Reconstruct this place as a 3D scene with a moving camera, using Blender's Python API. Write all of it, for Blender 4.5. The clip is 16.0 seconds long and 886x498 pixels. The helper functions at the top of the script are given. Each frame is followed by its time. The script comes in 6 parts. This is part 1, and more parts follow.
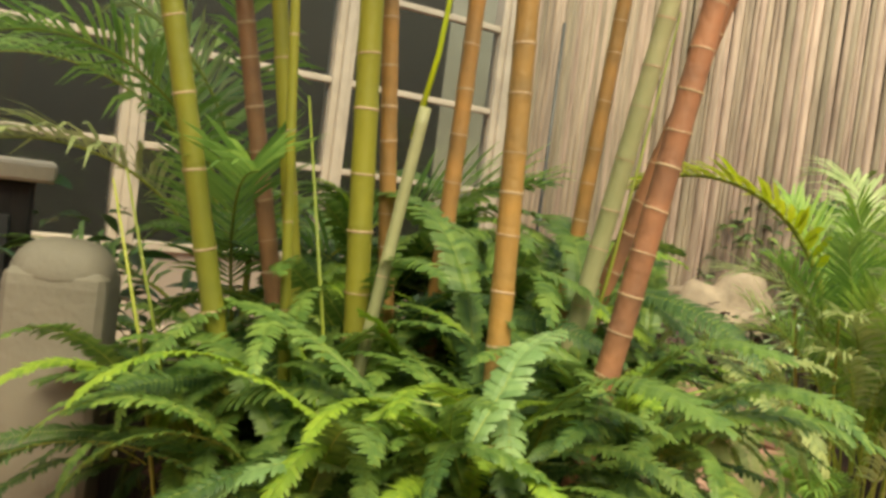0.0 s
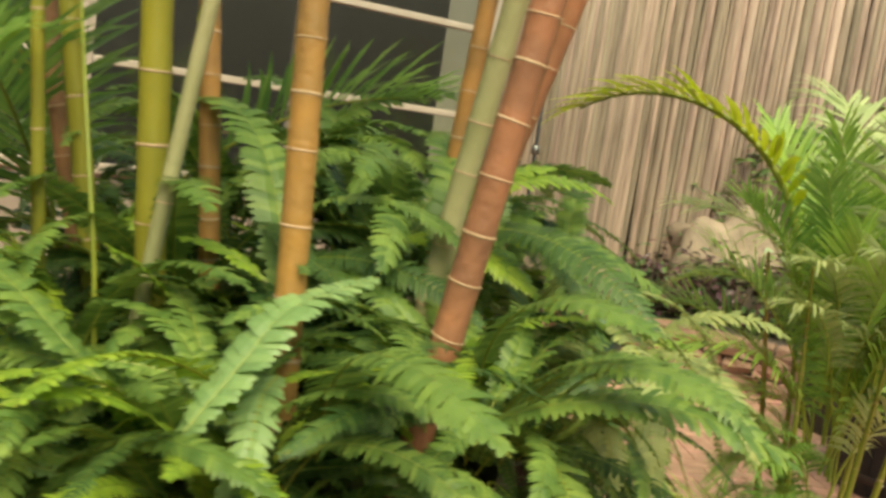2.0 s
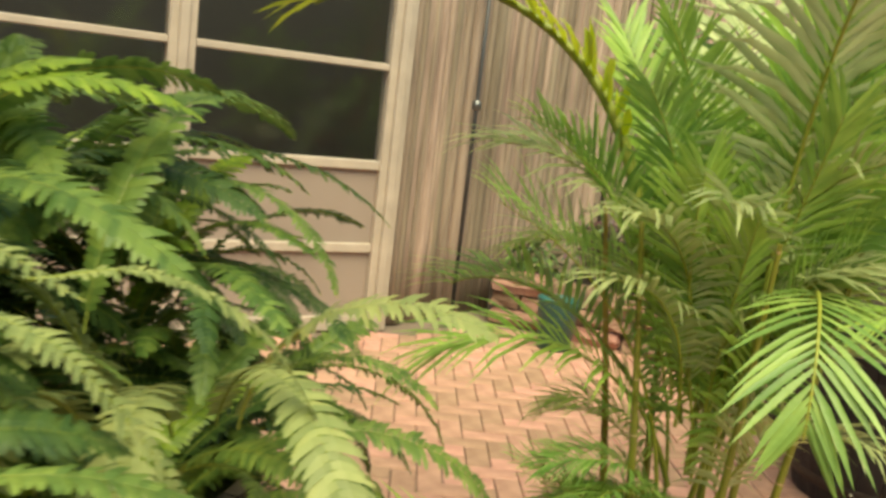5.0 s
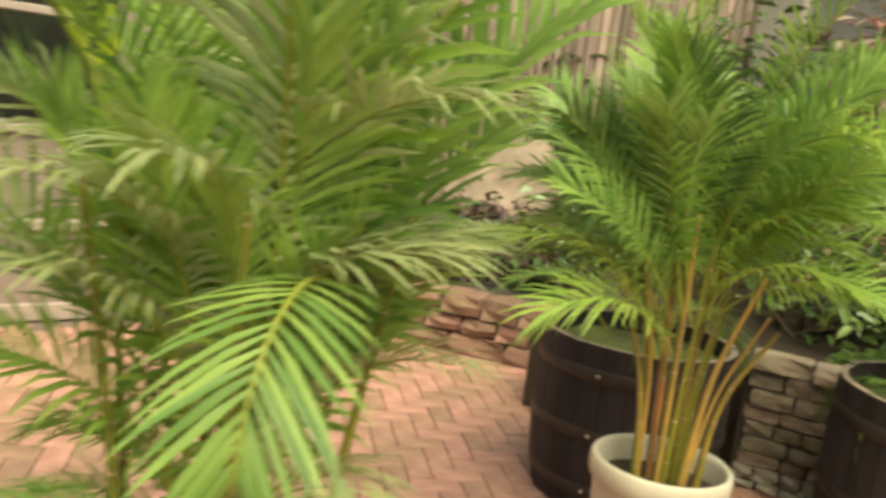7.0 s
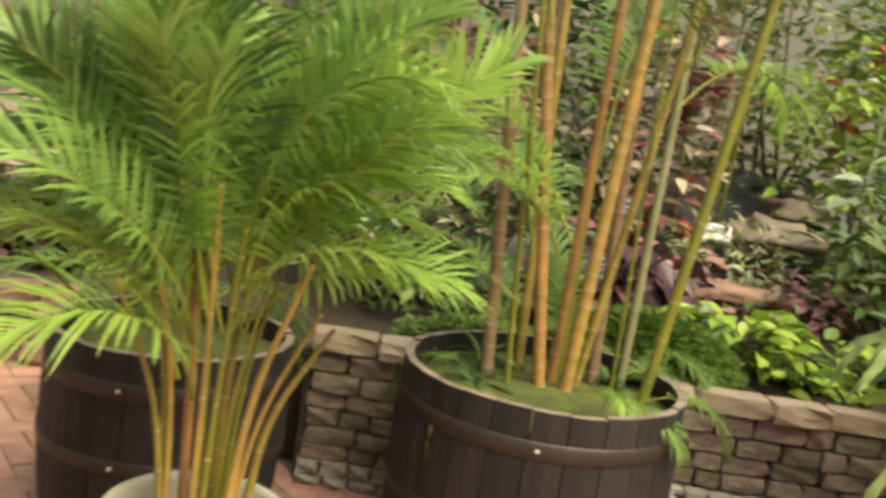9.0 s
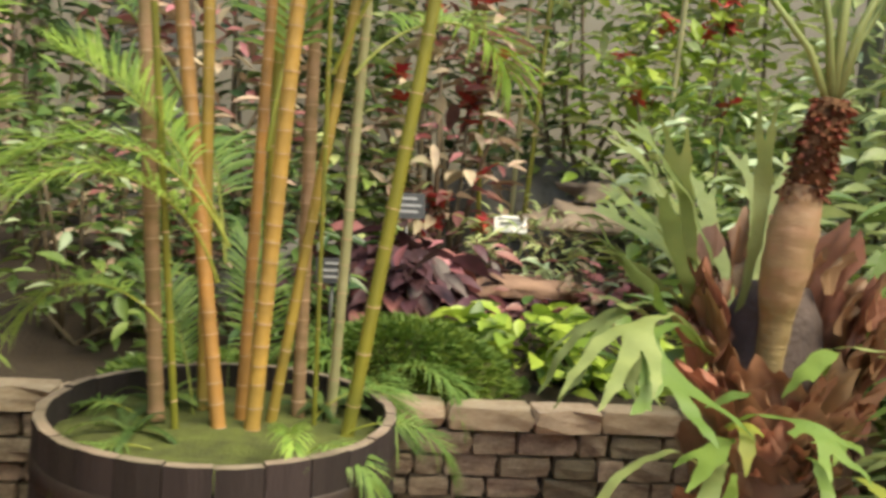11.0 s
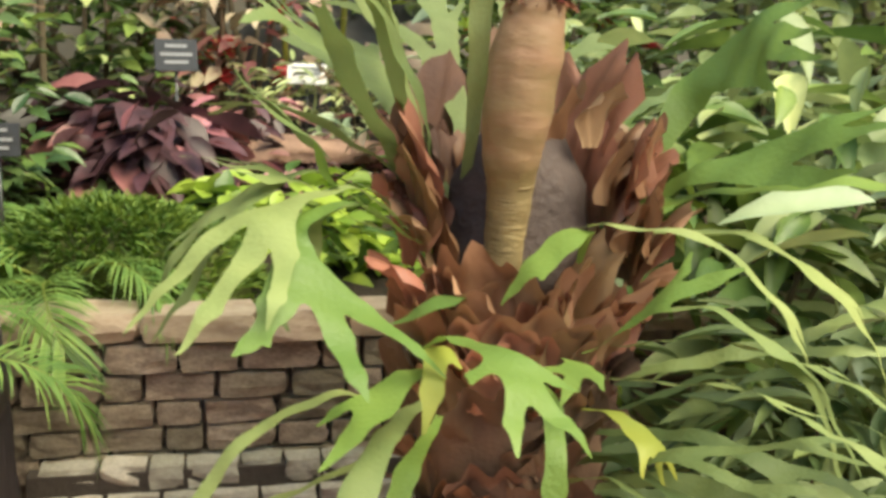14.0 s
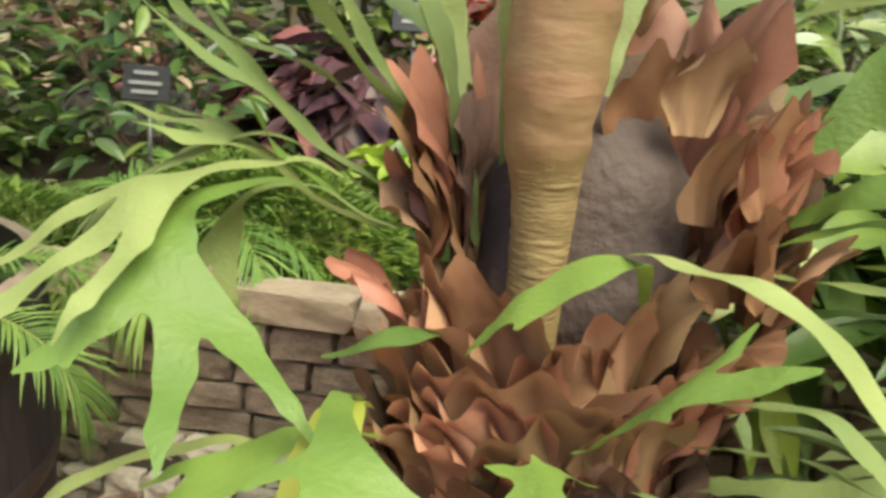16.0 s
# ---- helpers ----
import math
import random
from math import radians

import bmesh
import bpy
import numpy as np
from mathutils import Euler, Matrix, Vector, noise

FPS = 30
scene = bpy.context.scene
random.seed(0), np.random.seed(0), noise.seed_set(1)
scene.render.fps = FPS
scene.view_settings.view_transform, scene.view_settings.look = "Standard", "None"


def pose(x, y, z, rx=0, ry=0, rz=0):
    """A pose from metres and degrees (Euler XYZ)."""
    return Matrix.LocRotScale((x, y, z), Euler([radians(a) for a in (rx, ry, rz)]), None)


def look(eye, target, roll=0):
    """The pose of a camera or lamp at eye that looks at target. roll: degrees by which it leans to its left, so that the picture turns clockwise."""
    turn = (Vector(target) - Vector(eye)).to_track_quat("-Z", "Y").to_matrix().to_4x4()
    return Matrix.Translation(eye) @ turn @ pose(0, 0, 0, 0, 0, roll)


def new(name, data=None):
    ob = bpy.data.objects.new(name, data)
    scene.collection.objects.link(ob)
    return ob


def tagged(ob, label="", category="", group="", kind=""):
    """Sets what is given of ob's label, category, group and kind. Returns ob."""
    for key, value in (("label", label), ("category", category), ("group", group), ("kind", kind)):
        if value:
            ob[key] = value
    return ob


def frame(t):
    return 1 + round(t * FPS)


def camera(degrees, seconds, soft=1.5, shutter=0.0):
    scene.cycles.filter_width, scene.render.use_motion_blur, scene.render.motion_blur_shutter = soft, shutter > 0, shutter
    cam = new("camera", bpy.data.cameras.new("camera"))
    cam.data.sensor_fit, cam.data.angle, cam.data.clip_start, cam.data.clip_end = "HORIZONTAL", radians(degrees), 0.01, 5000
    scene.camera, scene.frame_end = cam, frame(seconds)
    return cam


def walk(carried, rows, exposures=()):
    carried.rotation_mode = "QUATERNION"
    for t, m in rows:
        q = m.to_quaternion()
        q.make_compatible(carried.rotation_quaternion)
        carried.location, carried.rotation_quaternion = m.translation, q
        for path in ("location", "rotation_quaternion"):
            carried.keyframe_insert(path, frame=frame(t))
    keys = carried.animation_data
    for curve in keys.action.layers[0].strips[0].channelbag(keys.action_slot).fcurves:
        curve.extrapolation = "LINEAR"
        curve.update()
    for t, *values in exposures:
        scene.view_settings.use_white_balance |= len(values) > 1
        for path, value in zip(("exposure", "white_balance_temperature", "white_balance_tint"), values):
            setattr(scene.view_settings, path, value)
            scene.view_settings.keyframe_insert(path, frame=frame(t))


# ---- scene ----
cam = camera(51.3, 16.0, soft=3.3, shutter=0.5)
PATH = [
    (0, (-0.133, -1.909, 1.456), (-1.172, -0.203, 1.351), 7.3),
    (0.5, (-0.18, -1.775, 1.461), (-1.218, -0.071, 1.322), 7.7),
    (1, (-0.186, -1.668, 1.457), (-1.229, 0.031, 1.296), 7.3),
    (1.5, (-0.13, -1.536, 1.457), (-1.19, 0.146, 1.244), 7.8),
    (2, (-0.053, -1.392, 1.466), (-1.133, 0.271, 1.205), 8.3),
    (2.5, (-0.028, -1.241, 1.46), (-1.105, 0.42, 1.174), 8.5),
    (3, (-0.013, -1.088, 1.466), (-1.096, 0.566, 1.164), 8.9),
    (3.5, (0.026, -0.941, 1.463), (-1.066, 0.704, 1.142), 9.4),
    (3.7, (0.048, -0.876, 1.468), (-1.056, 0.759, 1.139), 9.9),
    (5.8, (0.175, -0.183, 1.399), (-0.977, 1.422, 1.086), 5.2),
    (6, (0.243, -0.149, 1.401), (-0.878, 1.478, 1.093), 6.5),
    (6.5, (0.34, 0.055, 1.401), (-0.692, 1.735, 1.067), 6.8),
    (7, (0.369, 0.293, 1.418), (-0.515, 2.057, 1.088), 7.8),
    (7.5, (0.31, 0.544, 1.408), (-0.364, 2.401, 1.096), 6.3),
    (8, (0.277, 0.711, 1.418), (-0.198, 2.627, 1.094), 8.0),
    (8.5, (0.25, 0.867, 1.395), (0.011, 2.829, 1.088), 9.2),
    (9, (0.314, 0.974, 1.409), (0.31, 2.95, 1.105), 9.0),
    (11.3, (0.966, 1.53, 1.353), (1.246, 3.497, 1.12), 3.6),
    (11.5, (0.986, 1.577, 1.347), (1.329, 3.532, 1.097), 3.6),
    (12, (1.079, 1.674, 1.33), (1.498, 3.609, 1.053), 3.7),
    (12.5, (1.191, 1.76, 1.33), (1.653, 3.682, 1.025), 4.2),
    (13, (1.294, 1.879, 1.319), (1.841, 3.769, 0.962), 4.2),
    (13.5, (1.376, 1.991, 1.317), (1.913, 3.869, 0.886), 3.6),
    (14, (1.496, 2.053, 1.292), (1.927, 3.935, 0.771), 3.0),
    (14.5, (1.674, 2.150, 1.300), (1.974, 4.031, 0.692), 5.3),
    (15, (1.787, 2.228, 1.294), (1.937, 4.113, 0.642), 5.1),
    (15.5, (1.881, 2.356, 1.279), (1.801, 4.252, 0.648), 3.9),
    (16, (1.947, 2.451, 1.235), (1.672, 4.338, 0.634), 4.3),
]
walk(cam, [(t, look(eye, target, roll)) for t, eye, target, roll in PATH],
     exposures=[(0.0, 1.20, 8000, -10), (3.7, 1.22, 8000, -11), (6.5, 1.16, 7900, -7), (9.0, 1.29, 7500, 0), (11.5, 1.32, 7200, 3), (12.5, 1.38, 7200, 0), (16.0, 1.53, 6900, -1)])

# ---- light ----
world = bpy.data.worlds.new("sky")
world.use_nodes = True
scene.world = world
_nt = world.node_tree
_sky = _nt.nodes.new("ShaderNodeTexSky")
_sky.sky_type = 'NISHITA'
_sky.sun_disc = False
_sky.sun_elevation = radians(58)
_sky.sun_rotation = radians(150)
_nt.links.new(_sky.outputs[0], _nt.nodes["Background"].inputs[0])
_nt.nodes["Background"].inputs[1].default_value = 0.115
sun = new("sun", bpy.data.lights.new("sun", 'SUN'))
sun.data.energy = 2.8
sun.data.angle = radians(50)
sun.data.color = (1.0, 0.90, 0.72)
sun.matrix_world = look((0, 0, 0), (-0.42, 0.38, -0.83))


# ---- materials ----
def mat(name, colour, rough=0.6, vary=0.25, scale=8.0, bump=0.0, bump_scale=60.0, second=None,
        metal=0.0, stretch=(1, 1, 1), rnd=0.0, trans=0.0, spec=0.5, detail=6.0, back=None, coords='Object', lo=0.35, hi=0.65):
    m = bpy.data.materials.new(name)
    m.use_nodes = True
    nt = m.node_tree
    N, L = nt.nodes, nt.links
    b = N["Principled BSDF"]
    b.inputs["Roughness"].default_value = rough
    b.inputs["Metallic"].default_value = metal
    b.inputs["Specular IOR Level"].default_value = spec
    tc = N.new("ShaderNodeTexCoord")
    mp = N.new("ShaderNodeMapping")
    mp.inputs["Scale"].default_value = stretch
    L.new(tc.outputs[coords], mp.inputs[0])
    n1 = N.new("ShaderNodeTexNoise")
    n1.inputs["Scale"].default_value = scale
    n1.inputs["Detail"].default_value = detail
    L.new(mp.outputs[0], n1.inputs[0])
    n2 = N.new("ShaderNodeTexNoise")
    n2.inputs["Scale"].default_value = scale * 0.17
    L.new(mp.outputs[0], n2.inputs[0])
    ramp = N.new("ShaderNodeValToRGB")
    c2 = second or tuple(c * (1 - vary) for c in colour)
    ramp.color_ramp.elements[0].position = lo
    ramp.color_ramp.elements[1].position = hi
    ramp.color_ramp.elements[0].color = (*c2, 1)
    ramp.color_ramp.elements[1].color = (*colour, 1)
    add = N.new("ShaderNodeMath")
    add.operation = 'ADD'
    L.new(n1.outputs[0], add.inputs[0])
    L.new(n2.outputs[0], add.inputs[1])
    half = N.new("ShaderNodeMath")
    half.operation = 'MULTIPLY'
    half.inputs[1].default_value = 0.5
    L.new(add.outputs[0], half.inputs[0])
    L.new(half.outputs[0], ramp.inputs[0])
    out = ramp.outputs[0]
    if rnd > 0:
        info = N.new("ShaderNodeObjectInfo")
        geo = N.new("ShaderNodeNewGeometry")
        s = N.new("ShaderNodeMath")
        s.operation = 'ADD'
        L.new(info.outputs["Random"], s.inputs[0])
        L.new(geo.outputs["Random Per Island"], s.inputs[1])
        fr = N.new("ShaderNodeMath")
        fr.operation = 'FRACT'
        L.new(s.outputs[0], fr.inputs[0])
        rg = N.new("ShaderNodeMapRange")
        rg.inputs["To Min"].default_value = 1 - rnd
        rg.inputs["To Max"].default_value = 1 + rnd
        L.new(fr.outputs[0], rg.inputs["Value"])
        hs = N.new("ShaderNodeHueSaturation")
        L.new(out, hs.inputs["Color"])
        L.new(rg.outputs[0], hs.inputs["Value"])
        rh = N.new("ShaderNodeMapRange")
        rh.inputs["To Min"].default_value = 0.5 + rnd * 0.06
        rh.inputs["To Max"].default_value = 0.5 - rnd * 0.06
        L.new(fr.outputs[0], rh.inputs["Value"])
        L.new(rh.outputs[0], hs.inputs["Hue"])
        out = hs.outputs[0]
    L.new(out, b.inputs["Base Color"])
    if bump > 0:
        n3 = N.new("ShaderNodeTexNoise")
        n3.inputs["Scale"].default_value = bump_scale
        n3.inputs["Detail"].default_value = 5
        L.new(mp.outputs[0], n3.inputs[0])
        bp = N.new("ShaderNodeBump")
        bp.inputs["Strength"].default_value = bump
        bp.inputs["Distance"].default_value = 0.01
        L.new(n3.outputs[0], bp.inputs["Height"])
        L.new(bp.outputs[0], b.inputs["Normal"])
    if trans > 0:
        tr = N.new("ShaderNodeBsdfTranslucent")
        L.new(out, tr.inputs[0])
        mx = N.new("ShaderNodeMixShader")
        mx.inputs[0].default_value = trans
        L.new(b.outputs[0], mx.inputs[1])
        L.new(tr.outputs[0], mx.inputs[2])
        L.new(mx.outputs[0], N["Material Output"].inputs[0])
    return m


M_paver = mat("brick_paver", (0.52, 0.30, 0.22), 0.85, second=(0.34, 0.18, 0.135), scale=14, bump=0.5, bump_scale=90, rnd=0.22)
M_joint = mat("joint_sand", (0.21, 0.155, 0.12), 0.95, scale=30, bump=0.3)
M_stone = mat("sandstone", (0.52, 0.42, 0.31), 0.58, second=(0.20, 0.15, 0.11), scale=14, bump=0.9, bump_scale=55, rnd=0.28)
M_cap = mat("cap_stone", (0.58, 0.46, 0.34), 0.85, second=(0.40, 0.29, 0.20), scale=12, bump=0.6, bump_scale=60, rnd=0.15)
M_redstone = mat("red_stone", (0.42, 0.24, 0.18), 0.88, second=(0.22, 0.12, 0.09), scale=12, bump=0.8, bump_scale=40, rnd=0.3)
M_mortar = mat("mortar", (0.07, 0.055, 0.045), 0.95, scale=30, bump=0.4)
M_stave = mat("barrel_stave", (0.030, 0.021, 0.021), 0.75, second=(0.013, 0.009, 0.010), scale=10, bump=0.5, bump_scale=60, stretch=(4, 4, 0.4), rnd=0.3)
M_stave_rim = mat("stave_rim", (0.30, 0.24, 0.18), 0.8, second=(0.15, 0.11, 0.08), scale=20, bump=0.4, rnd=0.2)
M_hoop = mat("hoop_iron", (0.045, 0.036, 0.036), 0.5, second=(0.07, 0.05, 0.042), scale=25, bump=0.3, metal=0.5)
M_moss = mat("moss", (0.12, 0.145, 0.03), 0.95, second=(0.05, 0.055, 0.016), scale=22, bump=1.0, bump_scale=120)
M_soil = mat("soil", (0.05, 0.035, 0.022), 0.95, scale=30, bump=1.0, bump_scale=70)
M_pot = mat("pot_resin", (0.62, 0.57, 0.47), 0.5, second=(0.45, 0.40, 0.31), scale=9, bump=0.15)
M_paint = mat("cream_paint", (0.47, 0.385, 0.325), 0.55, second=(0.33, 0.27, 0.225), scale=7, bump=0.2)
M_panel = mat("kick_panel", (0.30, 0.235, 0.205), 0.35, second=(0.26, 0.205, 0.18), scale=3, bump=0.1)
M_fence = mat("weathered_pole", (0.38, 0.285, 0.225), 0.85, second=(0.17, 0.12, 0.095), scale=11, bump=0.6, bump_scale=50, stretch=(3, 3, 0.25), rnd=0.3)
# near-black: the shade of the room and of the pole gaps, as colour
M_dark = mat("unlit_dark", (0.03, 0.025, 0.022), 0.7, scale=3)
M_wallpaint = mat("plain_wall", (0.30, 0.27, 0.22), 0.85, scale=4, bump=0.2)
M_rock = mat("rock", (0.38, 0.29, 0.22), 0.9, second=(0.17, 0.125, 0.095), scale=5, bump=0.9, bump_scale=25)
M_rock_dark = mat("dark_rock", (0.17, 0.16, 0.145), 0.9, second=(0.07, 0.065, 0.06), scale=6, bump=0.9, bump_scale=22)


def glass_mat():
    m = bpy.data.materials.new("window_glass")
    m.use_nodes = True
    b = m.node_tree.nodes["Principled BSDF"]
    b.inputs["Base Color"].default_value = (0.85, 0.88, 0.86, 1)
    b.inputs["Roughness"].default_value = 0.03
    b.inputs["Transmission Weight"].default_value = 1.0
    b.inputs["IOR"].default_value = 1.45
    return m


M_glass = glass_mat()


# ---- mesh helpers ----
def mesh_ob(name, verts, faces, material, parent=None, label="", smooth=False):
    me = bpy.data.meshes.new(name)
    me.from_pydata([tuple(v) for v in verts], [], [tuple(f) for f in faces])
    me.materials.append(material)
    if smooth:
        me.shade_smooth()
    ob = new(name, me)
    if parent is not None:
        ob.parent = parent
    if label:
        ob["label"] = label
    return ob


def part(name, bm, material, parent=None, label="", smooth=False):
    me = bpy.data.meshes.new(name)
    bmesh.ops.recalc_face_normals(bm, faces=bm.faces)
    bm.to_mesh(me)
    bm.free()
    me.materials.append(material)
    if smooth:
        me.shade_smooth()
    ob = new(name, me)
    if parent is not None:
        ob.parent = parent
    if label:
        ob["label"] = label
    return ob


def thing(name, label, category, at=(0, 0, 0), rz=0.0, group="", kind=""):
    ob = new(name)
    ob.empty_display_size = 0.05
    ob.matrix_world = pose(*at, 0, 0, rz)
    return tagged(ob, label, category, group, kind)


def box_bm(x0, x1, y0, y1, z0, z1, bevel=0.0, segs=1, rough=0.0, rng=random):
    bm = bmesh.new()
    r = bmesh.ops.create_cube(bm, size=1.0)
    for v in r["verts"]:
        v.co = Vector((x0 + (v.co.x + .5) * (x1 - x0), y0 + (v.co.y + .5) * (y1 - y0), z0 + (v.co.z + .5) * (z1 - z0)))
        if rough:
            v.co += Vector([rng.uniform(-rough, rough) for _ in range(3)])
    if bevel:
        bmesh.ops.bevel(bm, geom=list(bm.edges), offset=bevel, segments=segs, affect='EDGES', profile=0.6)
    return bm


def lathe(profile, n=32, z_close=True):
    """Surface of revolution from (r, z) pairs: verts and faces."""
    V, F = [], []
    for r, z in profile:
        for i in range(n):
            a = 2 * math.pi * i / n
            V.append((r * math.cos(a), r * math.sin(a), z))
    for k in range(len(profile) - 1):
        for i in range(n):
            j = (i + 1) % n
            F.append((k * n + i, k * n + j, (k + 1) * n + j, (k + 1) * n + i))
    return V, F


def tube(points, radii, n=10, cap=True):
    """A tube along points: verts and faces."""
    V, F = [], []
    P = [Vector(p) for p in points]
    for k, p in enumerate(P):
        d = (P[min(k + 1, len(P) - 1)] - P[max(k - 1, 0)]).normalized()
        ref = Vector((0, 1, 0)) if abs(d.y) < 0.9 else Vector((1, 0, 0))
        a = d.cross(ref).normalized()
        b = d.cross(a).normalized()
        for i in range(n):
            t = 2 * math.pi * i / n
            V.append(p + (a * math.cos(t) + b * math.sin(t)) * radii[k])
    for k in range(len(P) - 1):
        for i in range(n):
            j = (i + 1) % n
            F.append((k * n + i, k * n + j, (k + 1) * n + j, (k + 1) * n + i))
    if cap:
        F.append(tuple(range(n - 1, -1, -1)))
        F.append(tuple((len(P) - 1) * n + i for i in range(n)))
    return V, F


def merge(*items):
    V, F = [], []
    for v, f in items:
        o = len(V)
        V.extend(v)
        F.extend(tuple(i + o for i in q) for q in f)
    return V, F


# ---- ground ----
g = mesh_ob("ground", [(-30, -30, -0.012), (30, -30, -0.012), (30, 30, -0.012), (-30, 30, -0.012)], [(0, 1, 2, 3)], M_joint)
tagged(g, "sandy bed under the brick paving", "ground", kind="structure")

# ---- glazed front ----
FC = Vector((-3.33, 3.82, 0))
FU = Vector((-0.407, -0.914, 0)).normalized()
FN = Vector((0.914, -0.407, 0)).normalized()
BAY = 1.25
front_m = Matrix(((FU.x, FN.x, 0, FC.x), (FU.y, FN.y, 0, FC.y), (0, 0, 1, 0), (0, 0, 0, 1)))
front = thing("window_front", "cream-painted timber window front with dark glass over kick panels", "window", kind="structure")
front.matrix_world = front_m
RAILS = (0.527, 1.014, 1.572, 2.13, 2.70)
NB = 6
for i in range(NB + 1):
    part("post", box_bm(i * BAY - 0.07, i * BAY + 0.07, -0.06, 0.045, 0, 3.2, 0.006), M_paint, front)
    part("stop", box_bm(i * BAY - 0.025, i * BAY + 0.025, 0.045, 0.07, 0, 3.2, 0.004), M_paint, front)
for i in range(NB):
    a, b = i * BAY + 0.07, (i + 1) * BAY - 0.07
    for z in RAILS:
        part("rail", box_bm(a, b, -0.04, 0.03, z - 0.055 if z < 1.1 else z - 0.04, z, 0.005), M_paint, front)
    part("sill", box_bm(a, b, -0.05, 0.02, 0, 0.09, 0.005), M_paint, front)
    part("kick_panel", box_bm(a, b, -0.02, 0.0, 0.09, RAILS[0] - 0.055), M_panel, front)
    part("kick_panel", box_bm(a, b, -0.02, 0.0, RAILS[0], RAILS[1] - 0.055), M_panel, front)
    for k in range(1, 4):
        ob = part("pane", box_bm(a, b, -0.012, -0.006, RAILS[k], RAILS[k + 1] - 0.04), M_glass, front)
part("header", box_bm(-0.07, NB * BAY + 0.07, -0.08, 0.03, 3.2, 5.0, 0.01), M_paint, front)
# one near-black sheet gives the unlit depth seen through the panes
room = mesh_ob("unlit_room_sheet", [(-1.5, -3, 0), (NB * BAY + 2, -3, 0), (NB * BAY + 2, -3, 5), (-1.5, -3, 5)], [(0, 1, 2, 3)], M_dark)
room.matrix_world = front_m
tagged(room, "plain sheet coloured near-black for the unlit room behind the glass", "wall", kind="structure")

# ---- foliage materials ----
def leaf_mat(name, colour, dark, rough=0.42, rnd=0.3, trans=0.36, scale=18, bump=0.15, stretch=(1, 1, 1)):
    return mat(name, colour, rough, second=dark, scale=scale, bump=bump, bump_scale=130, rnd=rnd, trans=trans, stretch=stretch)


M_fern = leaf_mat("fern_leaf", (0.225, 0.325, 0.078), (0.095, 0.17, 0.036), 0.45, 0.28)
M_fern_sv = leaf_mat("fern_leaf_pale", (0.28, 0.40, 0.16), (0.17, 0.28, 0.10), 0.4, 0.15)
M_fern_dk = leaf_mat("fern_leaf_old", (0.085, 0.155, 0.038), (0.04, 0.08, 0.02), 0.5, 0.25)
M_fern_lt = leaf_mat("fern_leaf_young", (0.34, 0.46, 0.06), (0.22, 0.34, 0.045), 0.4, 0.2)
M_palm = leaf_mat("palm_leaf", (0.32, 0.48, 0.13), (0.18, 0.32, 0.075), 0.36, 0.25, 0.42)
M_palm_lt = leaf_mat("palm_leaf_bright", (0.39, 0.55, 0.13), (0.26, 0.42, 0.08), 0.36, 0.2, 0.42)
M_palm_yl = leaf_mat("palm_leaf_yellow", (0.58, 0.62, 0.03), (0.44, 0.52, 0.03), 0.4, 0.12)
M_palm_dry = leaf_mat("palm_leaf_dry", (0.52, 0.57, 0.30), (0.36, 0.42, 0.18), 0.55, 0.2)
M_fern_dry = leaf_mat("fern_leaf_dry", (0.38, 0.41, 0.17), (0.24, 0.30, 0.10), 0.55, 0.2)
M_palm_dk = leaf_mat("palm_leaf_dark", (0.17, 0.26, 0.075), (0.09, 0.16, 0.045), 0.45, 0.3)
M_rachis = mat("frond_stalk", (0.32, 0.33, 0.05), 0.45, second=(0.20, 0.24, 0.04), scale=20, rnd=0.15)
M_stag = leaf_mat("antler_leaf", (0.31, 0.37, 0.14), (0.19, 0.26, 0.085), 0.55, 0.25, 0.28, 11, 0.25)
M_stag_dk = leaf_mat("antler_leaf_old", (0.18, 0.235, 0.085), (0.10, 0.15, 0.05), 0.55, 0.3, 0.28, 11, 0.25)
M_stag_lt = leaf_mat("antler_leaf_bright", (0.235, 0.335, 0.07), (0.16, 0.26, 0.055), 0.5, 0.15, 0.3, 10, 0.25)
M_stag_yl = leaf_mat("antler_leaf_yellow", (0.42, 0.41, 0.07), (0.27, 0.34, 0.06), 0.5, 0.12, 0.3, 6, 0.1)
M_shield = leaf_mat("shield_leaf", (0.46, 0.235, 0.145), (0.23, 0.105, 0.06), 0.5, 0.28, 0.2, 14, 0.12)
M_shield_dk = leaf_mat("shield_leaf_old", (0.24, 0.14, 0.09), (0.11, 0.065, 0.045), 0.75, 0.3, 0.05, 14, 0.3)
M_shield_lt = leaf_mat("shield_leaf_pale", (0.56, 0.35, 0.22), (0.33, 0.175, 0.10), 0.5, 0.3, 0.2, 12, 0.12)
M_core = mat("fibre_core", (0.12, 0.085, 0.075), 0.75, second=(0.055, 0.038, 0.034), scale=12, bump=0.8, bump_scale=45)
M_cobble = mat("pale_cobble", (0.60, 0.55, 0.46), 0.8, second=(0.36, 0.32, 0.26), scale=10, bump=0.6, bump_scale=50, rnd=0.2)
M_purple = leaf_mat("purple_leaf", (0.125, 0.055, 0.062), (0.04, 0.022, 0.027), 0.38, 0.45, 0.15)
M_pink = leaf_mat("pink_leaf", (0.44, 0.19, 0.18), (0.26, 0.09, 0.10), 0.45, 0.35, 0.2)
M_lime = leaf_mat("lime_leaf", (0.40, 0.52, 0.08), (0.27, 0.40, 0.06), 0.42, 0.25, 0.3)
M_shrub = leaf_mat("shrub_leaf", (0.20, 0.29, 0.07), (0.10, 0.17, 0.045), 0.38, 0.4, 0.25)
